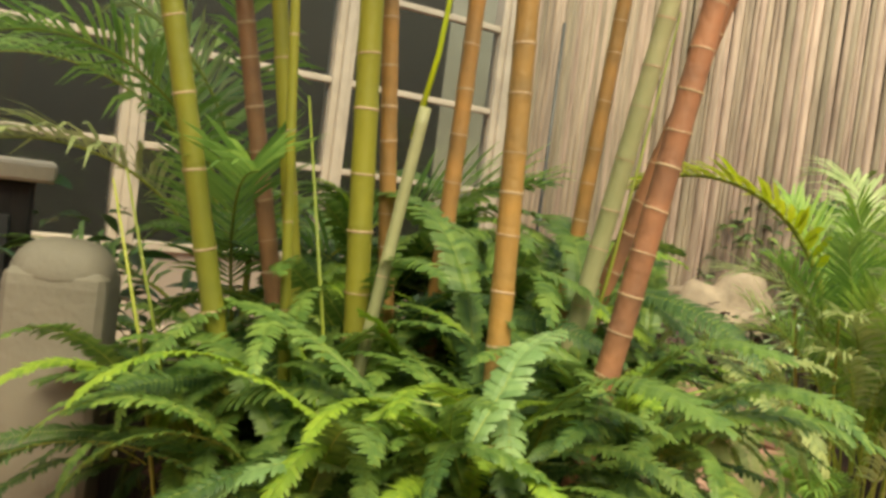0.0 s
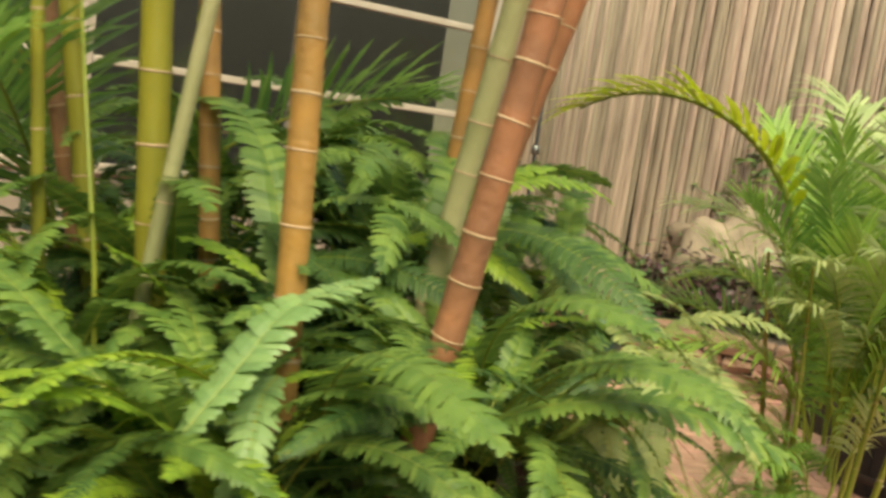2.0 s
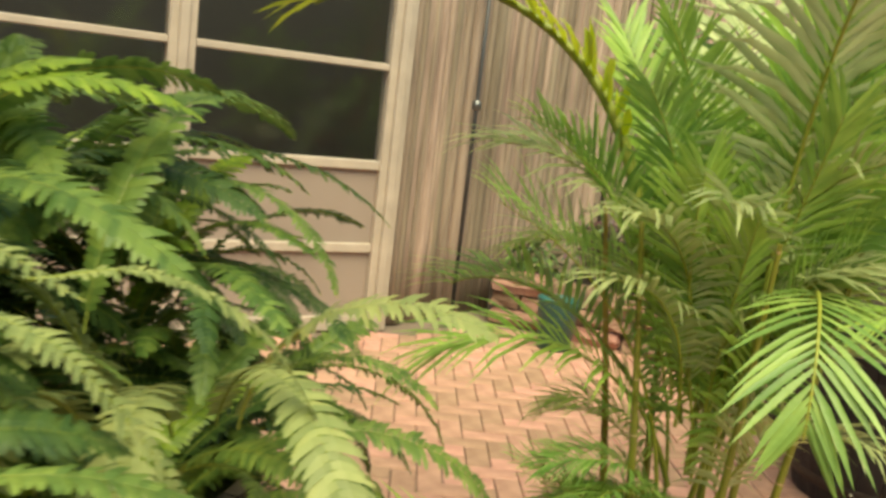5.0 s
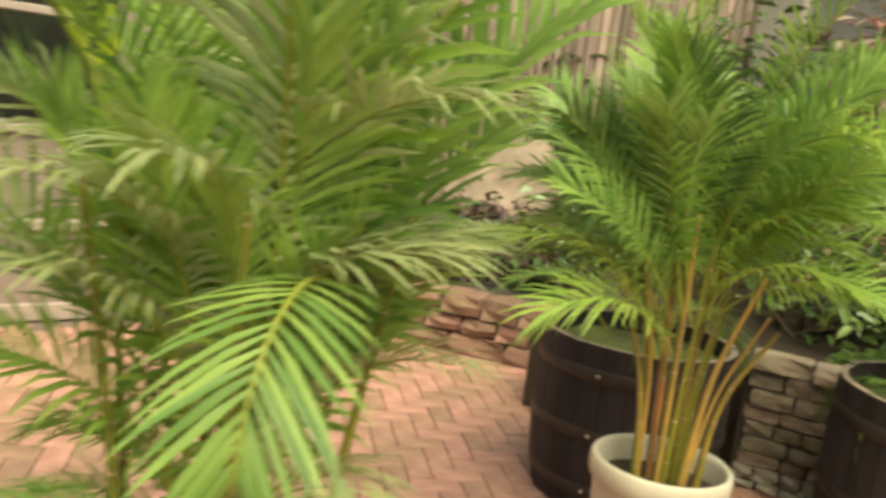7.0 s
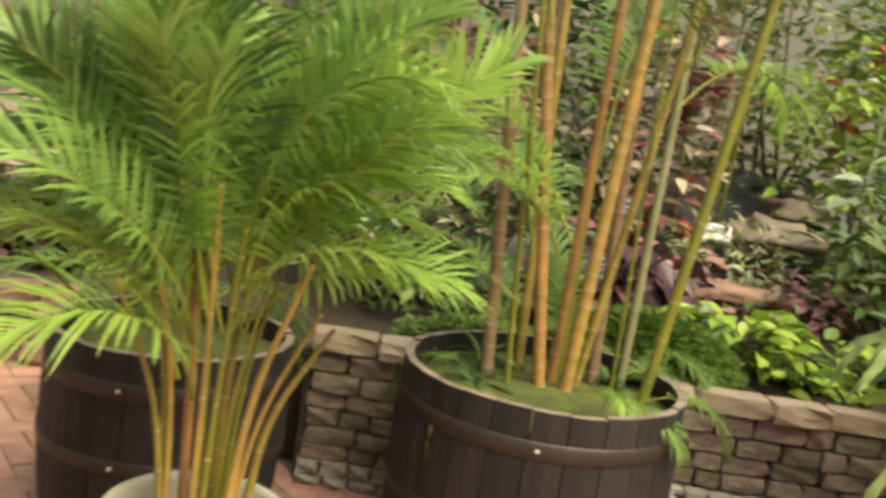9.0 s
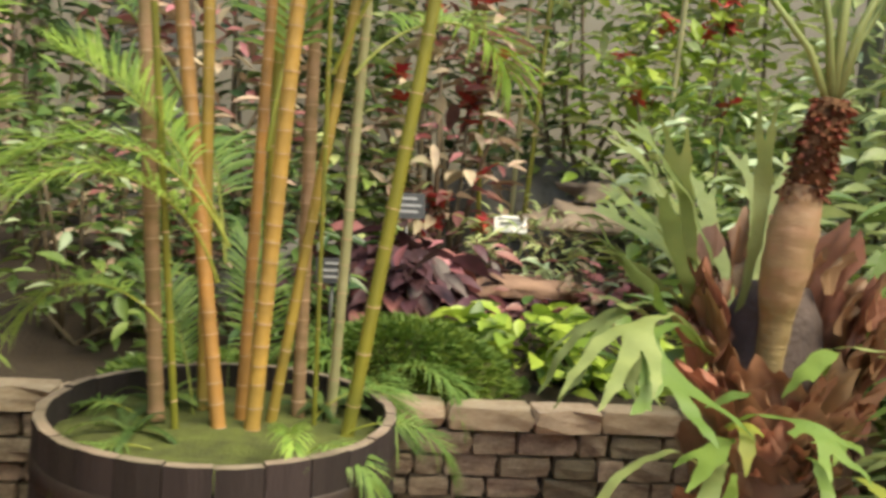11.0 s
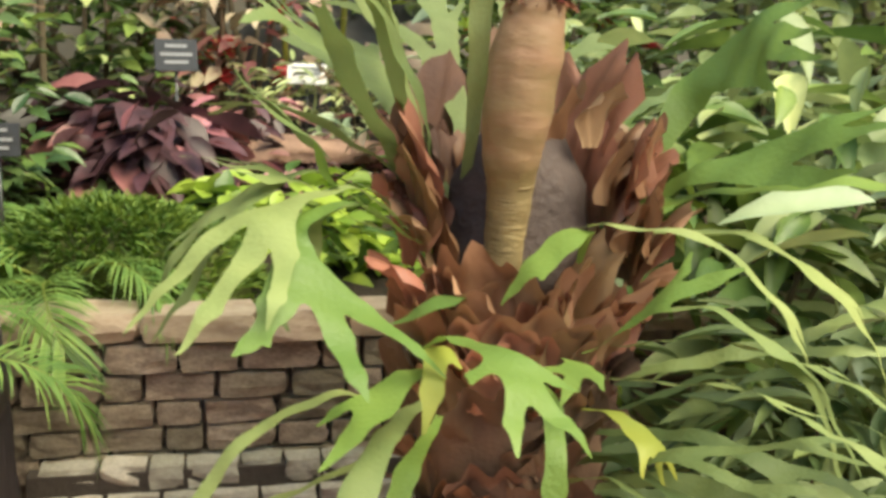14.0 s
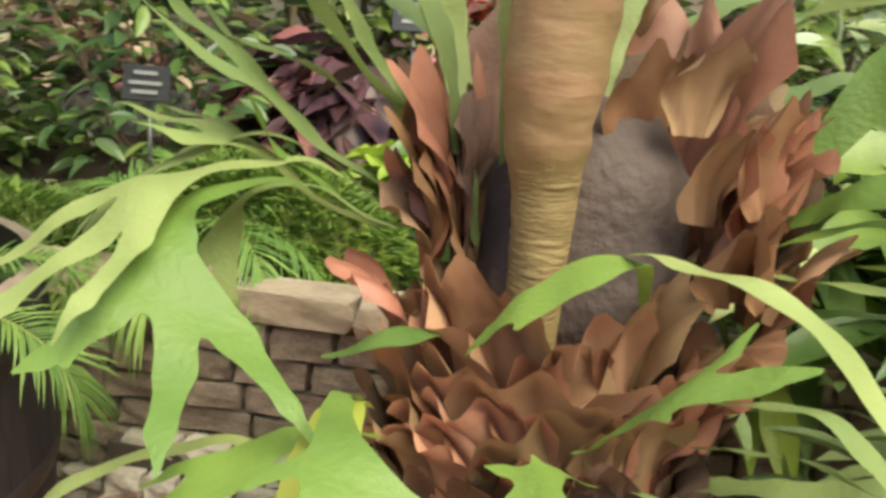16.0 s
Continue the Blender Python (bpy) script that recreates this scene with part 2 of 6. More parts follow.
M_shrub2 = leaf_mat("shrub_leaf_pale", (0.48, 0.54, 0.24), (0.31, 0.38, 0.16), 0.4, 0.35, 0.25)
M_shrub3 = leaf_mat("shrub_leaf_deep", (0.09, 0.15, 0.05), (0.045, 0.085, 0.03), 0.32, 0.4, 0.15)
M_silver = leaf_mat("silver_leaf", (0.48, 0.57, 0.36), (0.34, 0.43, 0.25), 0.42, 0.3, 0.2)
M_red = leaf_mat("red_bract", (0.60, 0.10, 0.07), (0.42, 0.05, 0.04), 0.45, 0.25, 0.25)
M_cream = leaf_mat("cream_leaf", (0.52, 0.44, 0.30), (0.36, 0.25, 0.18), 0.5, 0.35, 0.2)
M_mossleaf = leaf_mat("moss_leaf", (0.21, 0.31, 0.05), (0.09, 0.17, 0.03), 0.6, 0.35, 0.25)
M_cane_or = mat("cane_orange", (0.52, 0.25, 0.075), 0.5, second=(0.27, 0.15, 0.06), scale=17, bump=0.25, bump_scale=70, rnd=0.12)
M_cane_rd = mat("cane_redbrown", (0.38, 0.17, 0.085), 0.5, second=(0.17, 0.085, 0.05), scale=17, bump=0.25, bump_scale=70, rnd=0.12)
M_cane_gr = mat("cane_olive", (0.26, 0.24, 0.03), 0.45, second=(0.17, 0.17, 0.03), scale=9, bump=0.15, rnd=0.15)
M_cane_yl = mat("cane_yellow", (0.44, 0.29, 0.06), 0.45, second=(0.22, 0.16, 0.045), scale=10, bump=0.15, rnd=0.25)
M_cane_pl = mat("cane_pale", (0.40, 0.36, 0.20), 0.55, second=(0.26, 0.26, 0.12), scale=10, bump=0.2, rnd=0.15)
M_scar = mat("leaf_scar", (0.56, 0.39, 0.26), 0.6, second=(0.38, 0.24, 0.14), scale=30, rnd=0.12)
M_stem = mat("woody_stem", (0.16, 0.12, 0.07), 0.7, second=(0.08, 0.06, 0.035), scale=20, bump=0.4, rnd=0.2)
M_bark = mat("smooth_bark", (0.38, 0.225, 0.14), 0.65, second=(0.20, 0.14, 0.06), scale=9, bump=0.25, bump_scale=30, stretch=(1, 1, 3))
M_bark_y = mat("smooth_bark_low", (0.33, 0.245, 0.11), 0.65, second=(0.21, 0.15, 0.07), scale=9, bump=0.4, bump_scale=40, stretch=(1, 1, 5))
M_hair = mat("shaggy_scales", (0.26, 0.08, 0.035), 0.85, second=(0.10, 0.035, 0.02), scale=30, bump=1.0, bump_scale=60, rnd=0.4)


# ---- foliage builders ----
def rachis_curve(L, e0, arch, power=1.3, n=24, sway=0.0):
    """Points and unit tangents of an arching stalk in the x-z plane; angles in degrees."""
    pts, tans = [Vector((0, 0, 0))], []
    for k in range(n):
        s = (k + 0.5) / n
        e = radians(e0 - arch * s ** power)
        yaw = radians(sway) * s
        d = Vector((math.cos(e) * math.cos(yaw), math.cos(e) * math.sin(yaw), math.sin(e)))
        pts.append(pts[-1] + d * (L / n))
        tans.append(d)
    tans.append(tans[-1])
    return pts, tans


def smooth_line(P, n=30):
    """A smooth curve through the points P, with its unit tangents and length."""
    P = [Vector(p) for p in P]
    pts = []
    m = len(P) - 1
    for k in range(n + 1):
        s = k / n * m
        i = min(int(s), m - 1)
        u = s - i
        p1, p2 = P[i], P[i + 1]
        p0 = P[i - 1] if i else p1 * 2 - p2
        p3 = P[i + 2] if i + 2 <= m else p2 * 2 - p1
        pts.append(0.5 * ((2 * p1) + (p2 - p0) * u + (2 * p0 - 5 * p1 + 4 * p2 - p3) * u * u + (3 * p1 - p0 - 3 * p2 + p3) * u ** 3))
    tans = [(pts[min(k + 1, n)] - pts[max(k - 1, 0)]).normalized() for k in range(n + 1)]
    return pts, tans, sum((pts[k + 1] - pts[k]).length for k in range(n))


def leaflet(o, d, side, up, length, width, droop, fold=0.25):
    """One blade of four stations, bending down along its length."""
    st = ((0.0, 0.35), (0.3, 1.0), (0.68, 0.8), (1.0, 0.0))
    V, F = [], []
    for s, w in st:
        c = o + d * (length * s) + Vector((0, 0, -1)) * (droop * length * s * s)
        if w == 0.0:
            V.append(c)
        else:
            V += [c + side * (w * width / 2) + up * (fold * w * width / 2), c, c - side * (w * width / 2) + up * (fold * w * width / 2)]
    for k in range(2):
        a, b = k * 3, k * 3 + 3
        F += [(a, b, b + 1, a + 1), (a + 1, b + 1, b + 2, a + 2)]
    F += [(6, 9, 7), (7, 9, 8)]
    return V, F


def palm_frond_mesh(name, material, L=0.9, e0=65, arch=80, n=34, leaf=0.34, width=0.020, s0=0.28, vee=28, droop=0.25, seed=1, sway=0.0,
                    ang0=62, ang1=22, r=0.0065):
    rng = random.Random(seed)
    pts, tans = rachis_curve(L, e0, arch, sway=sway)
    N = len(pts) - 1
    V, F = tube(pts, [r * (1 - 0.8 * k / N) for k in range(N + 1)], n=6, cap=False)
    nst = len(F)
    items = [(V, F)]
    for i in range(n):
        s = s0 + (1 - s0) * (i + rng.uniform(-0.2, 0.2)) / n
        s = min(max(s, 0.02), 0.999)
        k = min(int(s * N), N - 1)
        p = pts[k].lerp(pts[k + 1], s * N - k)
        t = tans[k]
        side = Vector((-math.sin(math.atan2(t.y, t.x)) if abs(t.x) + abs(t.y) > 1e-6 else 0, math.cos(math.atan2(t.y, t.x)), 0))
        up = t.cross(side).normalized()
        if up.z < 0 and t.z > -0.95 and e0 - arch * s ** 1.3 > -80:
            up = -up
        u = (s - s0) / (1 - s0)
        ll = leaf * (0.55 + 0.9 * math.sin(math.pi * min(1, 0.12 + 0.80 * u)) * 0.75) * rng.uniform(0.88, 1.08)
        a = radians(ang0 + (ang1 - ang0) * u + rng.uniform(-5, 5))
        for sg in (-1, 1):
            d = (t * math.cos(a) + side * (sg * math.sin(a)) + up * math.sin(radians(vee)) * rng.uniform(0.7, 1.3)).normalized()
            ls = d.cross(up).normalized()
            items.append(leaflet(p, d, ls, up, ll, width * rng.uniform(0.85, 1.1), droop * rng.uniform(0.5, 1.5)))
    d = tans[-1]
    V, F = merge(*items)
    me = bpy.data.meshes.new(name)
    me.from_pydata([tuple(v) for v in V], [], F)
    me.materials.append(material)
    me.materials.append(M_rachis)
    me.polygons.foreach_set("material_index", [1 if i < nst else 0 for i in range(len(F))])
    me.shade_smooth()
    return me


def fern_frond_mesh(name, material, L=0.5, e0=70, arch=95, n=34, width=0.085, seed=1, sway=0.0, curl=0.2, over=1.2, line=None):
    rng = random.Random(seed)
    pts, tans = line or rachis_curve(L, e0, arch, power=1.2, n=20, sway=sway)
    N = len(pts) - 1
    V, F = tube(pts, [0.0022 * (1 - 0.7 * k / N) for k in range(N + 1)], n=4, cap=False)
    nst = len(F)
    items = [(V, F)]
    for i in range(n):
        s = 0.06 + 0.935 * i / n
        k = min(int(s * N), N - 1)
        p = pts[k].lerp(pts[k + 1], s * N - k)
        t = tans[k]
        h = math.atan2(t.y, t.x)
        side = Vector((-math.sin(h), math.cos(h), 0))
        up = t.cross(side)
        up = (-up if up.z < 0 else up).normalized()
        u = (s - 0.06) / 0.94
        prof = min(1.0, 0.45 + 2.2 * u) * (1 - max(0, (u - 0.72) / 0.28) ** 2 * 0.85)
        ll = width / 2 * prof * rng.uniform(0.82, 1.12) * 1.05
        w = 0.94 * L / n * over
        for sg in (-1, 1):
            lift = rng.uniform(-0.05, 0.22) - curl * rng.random()
            d = (side * sg + t * (0.18 + 0.25 * u) + up * lift).normalized()
            b = t * (w / 2)
            o = p + up * 0.001
            tip = o + d * ll + Vector((0, 0, -1)) * ll * 0.12
            m1 = o + d * (ll * 0.30) + up * (ll * .05)
            m2 = o + d * (ll * 0.72) + t * (ll * .06)
            tip += t * (ll * .10)
            items.append(([o - b * 0.55, o + b * 0.8, m1 + b * 1.0, m1 - b * 0.9, m2 + b * 0.85, m2 - b * 0.75, tip + b * 0.32, tip - b * .3],
                          [(0, 1, 2, 3), (3, 2, 4, 5), (5, 4, 6, 7)]))
    V, F = merge(*items)
    me = bpy.data.meshes.new(name)
    me.from_pydata([tuple(v) for v in V], [], F)
    me.materials.append(material)
    me.materials.append(M_rachis)
    me.polygons.foreach_set("material_index", [1 if i < nst else 0 for i in range(len(F))])
    return me


def child(name, me, parent, m, label=""):
    ob = new(name, me)
    ob.parent = parent
    ob.matrix_basis = m
    if label:
        ob["label"] = label
    return ob


def turn(at, az, tilt=0.0, roll=0.0, scale=1.0):
    return Matrix.Translation(at) @ Matrix.Rotation(radians(az), 4, 'Z') @ Matrix.Rotation(radians(-tilt), 4, 'Y') @ Matrix.Rotation(radians(roll), 4, 'X') @ Matrix.Scale(scale, 4)


def cane(parent, pts, r, material, gap=0.085, scar=M_scar, seed=0, label="", taper=0.12, name="cane", band=0.0038):
    """A ringed stem through pts with a pale scar at every node."""
    rng = random.Random(seed)
    P = [Vector(p) for p in pts]
    seg = [(P[i + 1] - P[i]).length for i in range(len(P) - 1)]
    L = sum(seg)

    def at(s):
        s = min(max(s, 0), L)
        i = 0
        while i < len(seg) - 1 and s > seg[i]:
            s -= seg[i]
            i += 1
        u = s / seg[i]
        p0 = P[max(i - 1, 0)] if i else P[0] * 2 - P[1]
        p1, p2 = P[i], P[i + 1]
        p3 = P[i + 2] if i + 2 < len(P) else p2 * 2 - p1
        return 0.5 * ((2 * p1) + (p2 - p0) * u + (2 * p0 - 5 * p1 + 4 * p2 - p3) * u * u + (3 * p1 - p0 - 3 * p2 + p3) * u ** 3)
    path, rad, bands = [], [], []
    s = 0.0
    nodes = []
    while s < L:
        nodes.append(s)
        s += gap * rng.uniform(0.8, 1.25)
    nodes.append(L)
    for a, b in zip(nodes[:-1], nodes[1:]):
        for f, k in ((0.0, 1.035), (0.12, 1.0), (0.5, 0.975), (0.88, 1.0)):
            q = a + (b - a) * f
            path.append(at(q))
            rad.append(r * k * (1 - taper * q / L))
        c = at(a)
        d = (at(a + 0.01) - at(max(a - 0.01, 0))).normalized()
        R = r * 1.06 * (1 - taper * a / L)
        tiltv = Vector((rng.uniform(-.08, .08), rng.uniform(-.08, .08), 0))
        d = (d + tiltv).normalized()
        hb = band * rng.uniform(0.6, 1.3)
        if a > 0.02:
            bands.append(tube([c - d * hb / 2, c - d * hb * 0.2, c + d * hb * 0.3, c + d * hb / 2], [R * 0.985, R * 1.02, R * 1.02, R * 0.985], n=14, cap=False))
    path.append(at(L))
    rad.append(r * (1 - taper))
    V, F = tube(path, rad, n=14)
    ob = mesh_ob(name, V, F, material, parent, label, smooth=True)
    if bands:
        for V, F in bands:
            mesh_ob("scar_ring", V, F, scar, ob, smooth=True)
    return ob


def leaf_blade():
    """A folded blade with a rounded outline, its tip bending down; unit length, unit width."""
    V, F = [(0, 0, 0)], []
    st = ((.10, .22), (.26, .42), (.45, .48), (.65, .38), (.84, .19))
    for u, w in st:
        z = -.16 * u * u
        V += [(u, w, z + .10 * w / .5), (u, 0, z), (u, -w, z + .10 * w / .5)]
    n = len(V)
    V.append((1, 0, -.18))
    F += [(0, 1, 2), (0, 2, 3)]
    for k in range(len(st) - 1):
        o = 1 + 3 * k
        F += [(o, o + 3, o + 4, o + 1), (o + 1, o + 4, o + 5, o + 2)]
    F += [(n - 3, n, n - 2), (n - 2, n, n - 1)]
    return V, F


LEAF = leaf_blade()


def leaves_mesh(name, spots, material):
    """One mesh of many leaves. spots: (place, direction, length, width, roll)."""
    tv = np.array(LEAF[0])
    V, F = [], []
    for c, d, l, w, roll in spots:
        d = Vector(d).normalized()
        ref = Vector((0, 0, 1)) if abs(d.z) < 0.95 else Vector((1, 0, 0))
        sd = ref.cross(d).normalized()
        up = d.cross(sd)
        cr, sr = math.cos(roll), math.sin(roll)
        s2, u2 = sd * cr + up * sr, up * cr - sd * sr
        o = len(V)
        for x, y, z in tv:
            p = Vector(c) + d * (x * l) + s2 * (y * w) + u2 * (z * l)
            V.append(tuple(p))
        F.extend(tuple(i + o for i in f) for f in LEAF[1])
    me = bpy.data.meshes.new(name)
    me.from_pydata(V, [], F)
    me.materials.append(material)
    me.shade_smooth()
    return me


def shrub(name, label, category, at, size, n, leaf, material, ratio=0.45, seed=0, second=None, share=0.3, stems=6, droop=0.2, upright=0.4,
          flowers=None, nf=0, fl=0.06, shell=0.45, group="", lumps=5):
    """A bush: stems from the ground and leaves clustered round twig ends."""
    rng = random.Random(seed)
    ob = thing(name, label, category, at, group=group)
    cl = []
    for i in range(lumps * 4):
        a, z = rng.uniform(0, 2 * math.pi), rng.uniform(-0.75, 1)
        q = math.sqrt(max(0, 1 - z * z)) * rng.uniform(0.5, 1.0)
        cl.append(Vector((q * math.cos(a) * size[0], q * math.sin(a) * size[1], size[2] * (0.5 + 0.5 * z))))
    spots, spots2, fls = [], [], []
    for i in range(n):
        c = rng.choice(cl)
        p = c + Vector((rng.gauss(0, 1) * size[0] * 0.25, rng.gauss(0, 1) * size[1] * 0.25, rng.gauss(0, 1) * size[2] * 0.14))
        p.z = max(p.z, 0.02)
        out = Vector((p.x, p.y, 0))
        out = out.normalized() if out.length > 0.01 else Vector((1, 0, 0))
        d = out * rng.uniform(0.3, 1) + Vector((rng.uniform(-.7, .7), rng.uniform(-.7, .7), upright * rng.uniform(-0.3, 1.6) - droop))
        l = leaf * rng.uniform(0.6, 1.25)
        (spots2 if rng.random() < share and second else spots).append((p, d, l, l * ratio * rng.uniform(0.8, 1.2), rng.uniform(-.6, .6)))
    child("foliage", leaves_mesh("foliage", spots, material), ob, Matrix())
    if second and spots2:
        child("foliage", leaves_mesh("foliage", spots2, second), ob, Matrix(), "paler leaves")
    if flowers:
        head = []
        for k in range(8):
            a = 2 * math.pi * k / 8 + rng.random()
            head.append(((0, 0, 0), (math.cos(a), math.sin(a), rng.uniform(-.1, .7)), fl * rng.uniform(.7, 1.1), fl * .45, 0))
        me = leaves_mesh("flower_head", head, flowers)
        for i in range(nf):
            p = rng.choice(cl) * rng.uniform(0.95, 1.12)
            child("flower_head", me, ob, turn(p, rng.uniform(0, 360), rng.uniform(-40, 60), 0, rng.uniform(.7, 1.15)), "red flower head")
    for i in range(stems):
        c = cl[i % len(cl)]
        b = Vector((rng.uniform(-.25, .25) * size[0], rng.uniform(-.25, .25) * size[1], 0))
        mid = b.lerp(c, 0.5) + Vector((rng.uniform(-.03, .03), rng.uniform(-.03, .03), 0.03))
        rr = 0.004 + 0.008 * size[2]
        V, F = tube([b, mid, c], [rr, rr * .75, rr * .4], n=6)
        mesh_ob("stem", V, F, M_stem, ob, smooth=True)
    return ob


# ---- barrels and pots ----
def barrel(label, at, rz=0.0, top=0.37, h=0.75, soil=M_moss):
    ob = thing("barrel_planter", label, "planter", at, rz, group="barrel planters")
    n = 26
    prof = [(top * 0.90, 0.0), (top * 0.985, h * 0.25), (top * 1.02, h * 0.5), (top * 1.012, h * 0.75), (top, h)]
    rng = random.Random(int(at[0] * 100) + 7)
    for i in range(n):
        a0, a1 = 2 * math.pi * i / n + 0.004, 2 * math.pi * (i + 1) / n - 0.004
        V, F = [], []
        dz = rng.uniform(-0.004, 0.003)
        for r, z in prof:
            for rr in (r, r - 0.026):
                for a in (a0, (a0 + a1) / 2, a1):
                    rad = rr + (0.001 if a not in (a0, a1) and rr == r else -0.0015 if rr == r else 0)
                    V.append((rad * math.cos(a), rad * math.sin(a), z + (dz if z == h else 0)))
        m = len(prof)
        for k in range(m - 1):
            o, p = k * 6, k * 6 + 6
            F += [(o, o + 1, p + 1, p), (o + 1, o + 2, p + 2, p + 1), (o + 4, o + 3, p + 3, p + 4), (o + 5, o + 4, p + 4, p + 5),
                  (o + 3, o, p, p + 3), (o + 2, o + 5, p + 5, p + 2)]
        o = (m - 1) * 6
        top_f = [(o, o + 1, o + 4, o + 3), (o + 1, o + 2, o + 5, o + 4)]
        nb = len(F)
        F += top_f
        st = mesh_ob("stave", V, F, M_stave, ob)
        st.data.materials.append(M_stave_rim)
        st.data.polygons.foreach_set("material_index", [0] * nb + [1, 1])
    for z, w in ((h - 0.13, 0.05), (h * 0.45, 0.045), (0.07, 0.045)):
        def rad(zz):
            for (r0, z0), (r1, z1) in zip(prof[:-1], prof[1:]):
                if z0 <= zz <= z1:
                    return r0 + (r1 - r0) * (zz - z0) / (z1 - z0)
            return top
        pr = [(rad(z) + 0.0005, z), (rad(z) + 0.004, z + 0.004), (rad(z + w) + 0.004, z + w - 0.004), (rad(z + w) + 0.0005, z + w)]
        V, F = lathe(pr, 52)
        hp = mesh_ob("hoop", V, F, M_hoop, ob, "dark iron hoop", smooth=True)
        V, F = lathe([(0.0001, 0.006), (0.005, 0.004), (0.007, 0.0)], 8)
        for aa in (-95, 95):
            rv = mesh_ob("rivet", V, F, M_pot, hp, "pale rivet head", smooth=True)
            a = radians(aa) - radians(rz)
            rr = rad(z + w / 2) + 0.004
            rv.matrix_basis = Matrix.Translation((rr * math.cos(a), rr * math.sin(a), z + w / 2)) @ Matrix.Rotation(a, 4, 'Z') @ Matrix.Rotation(radians(90), 4, 'Y')
    V, F = [(0, 0, h - 0.055)], []
    R = 10
    for k in range(1, R + 1):
        for i in range(40):
            a = 2 * math.pi * i / 40
            r = (top - 0.026) * k / R
            p = Vector((r * math.cos(a), r * math.sin(a), 0))
            V.append((p.x, p.y, h - 0.07 + 0.02 * (1 - k / R) + 0.014 * noise.noise(p * 9 + Vector(at))))
    for i in range(40):
        F.append((0, 1 + i, 1 + (i + 1) % 40))
    for k in range(R - 1):
        for i in range(40):
            j = (i + 1) % 40
            F.append((1 + k * 40 + i, 1 + (k + 1) * 40 + i, 1 + (k + 1) * 40 + j, 1 + k * 40 + j))
    mesh_ob("soil", V, F, soil, ob, "mossy soil surface", smooth=True)
    return ob


def pot(label, at, r=0.2, h=0.49, material=M_pot, name="flower_pot"):
    ob = thing(name, label, "pot", at)
    V, F = lathe([(0.001, 0.0), (r * 0.74, 0.0), (r * 0.76, 0.01), (r * 0.93, h * 0.82), (r * 0.95, h * 0.86), (r, h * 0.88), (r * 1.015, h * 0.93), (r * 1.01, h * 0.985),
                  (r * 0.98, h), (r * 0.93, h), (r * 0.90, h * 0.97), (r * 0.89, h * 0.84)], 48)
    mesh_ob("body", V, F, material, ob, smooth=True)
    V, F = lathe([(0.001, h * 0.87), (r * 0.4, h * 0.865), (r * 0.9, h * 0.85)], 32)
    mesh_ob("soil", V, F, M_soil, ob, "dark potting soil", smooth=True)
    return ob

# ---- frond meshes shared by the plants ----
FERN = [fern_frond_mesh("frond", m, L=L, e0=e, arch=a, n=n, width=w, seed=s, sway=sw, over=ov) for m, L, e, a, n, w, s, sw, ov in (
    (M_fern, 0.52, 72, 100, 54, 0.070, 1, 18, 1.3), (M_fern, 0.46, 64, 120, 50, 0.064, 2, -22, 1.2), (M_fern_dk, 0.50, 55, 95, 52, 0.068, 3, 12, 1.15),
    (M_fern_dk, 0.42, 70, 130, 44, 0.060, 4, -15, 1.0), (M_fern_lt, 0.40, 78, 85, 44, 0.064, 5, 10, 1.3), (M_fern, 0.60, 68, 125, 58, 0.068, 6, -12, 1.1),
    (M_fern_lt, 0.48, 60, 110, 50, 0.066, 7, 25, 1.25), (M_fern_dk, 0.56, 40, 85, 54, 0.066, 8, -20, 1.0))]
PALM = [palm_frond_mesh("frond", m, L=L, e0=e, arch=a, n=n, leaf=lf, width=w, seed=s, sway=sw, droop=dr, vee=v) for m, L, e, a, n, lf, w, s, sw, dr, v in (
    (M_palm, 1.0, 80, 62, 38, 0.25, 0.015, 11, 8, 0.3, 30), (M_palm, 0.9, 74, 95, 36, 0.24, 0.0145, 12, -10, 0.45, 26),
    (M_palm_lt, 0.8, 70, 105, 34, 0.24, 0.0145, 13, 12, 0.45, 26), (M_palm_dk, 0.9, 82, 50, 36, 0.25, 0.015, 14, -6, 0.25, 34),
    (M_palm, 0.7, 60, 120, 34, 0.22, 0.013, 15, 15, 0.5, 22), (M_palm_lt, 1.05, 84, 48, 40, 0.25, 0.015, 16, -8, 0.25, 32),
    (M_palm_dry, 0.8, 78, 90, 34, 0.24, 0.0145, 17, 5, 0.45, 26))]


def palm(label, at, spec, seed, name="areca_palm", spread=0.06, stems=(), group="", roll=15):
    """Fronds rising from a clump. spec: (variant, azimuth, tilt, scale, height of the base)."""
    ob = thing(name, label, "palm", at, group=group)
    rng = random.Random(seed)
    for v, az, tilt, sc, z in spec:
        a = radians(az)
        q = rng.uniform(0.3, 1) * spread
        child("frond", PALM[v], ob, turn((q * math.cos(a), q * math.sin(a), z), az, tilt, rng.uniform(-roll, roll), sc))
    for pts, r, m in stems:
        cane(ob, pts, r, m, gap=0.10, seed=int(1000 * pts[0][0]) % 97, name="stem", band=0.003, taper=.6)
    return ob


# ---- fern bed ----
barrel("dark stave barrel planter overgrown with sword fern", (-1.0, -0.42, 0), 0, 0.42, 0.98)
barrel("dark stave barrel planter overgrown with sword fern", (-1.18, 0.40, 0), 20, 0.34, 0.80)
barrel("dark stave barrel planter overgrown with sword fern", (-1.62, -0.25, 0), 40, 0.36, 0.95)


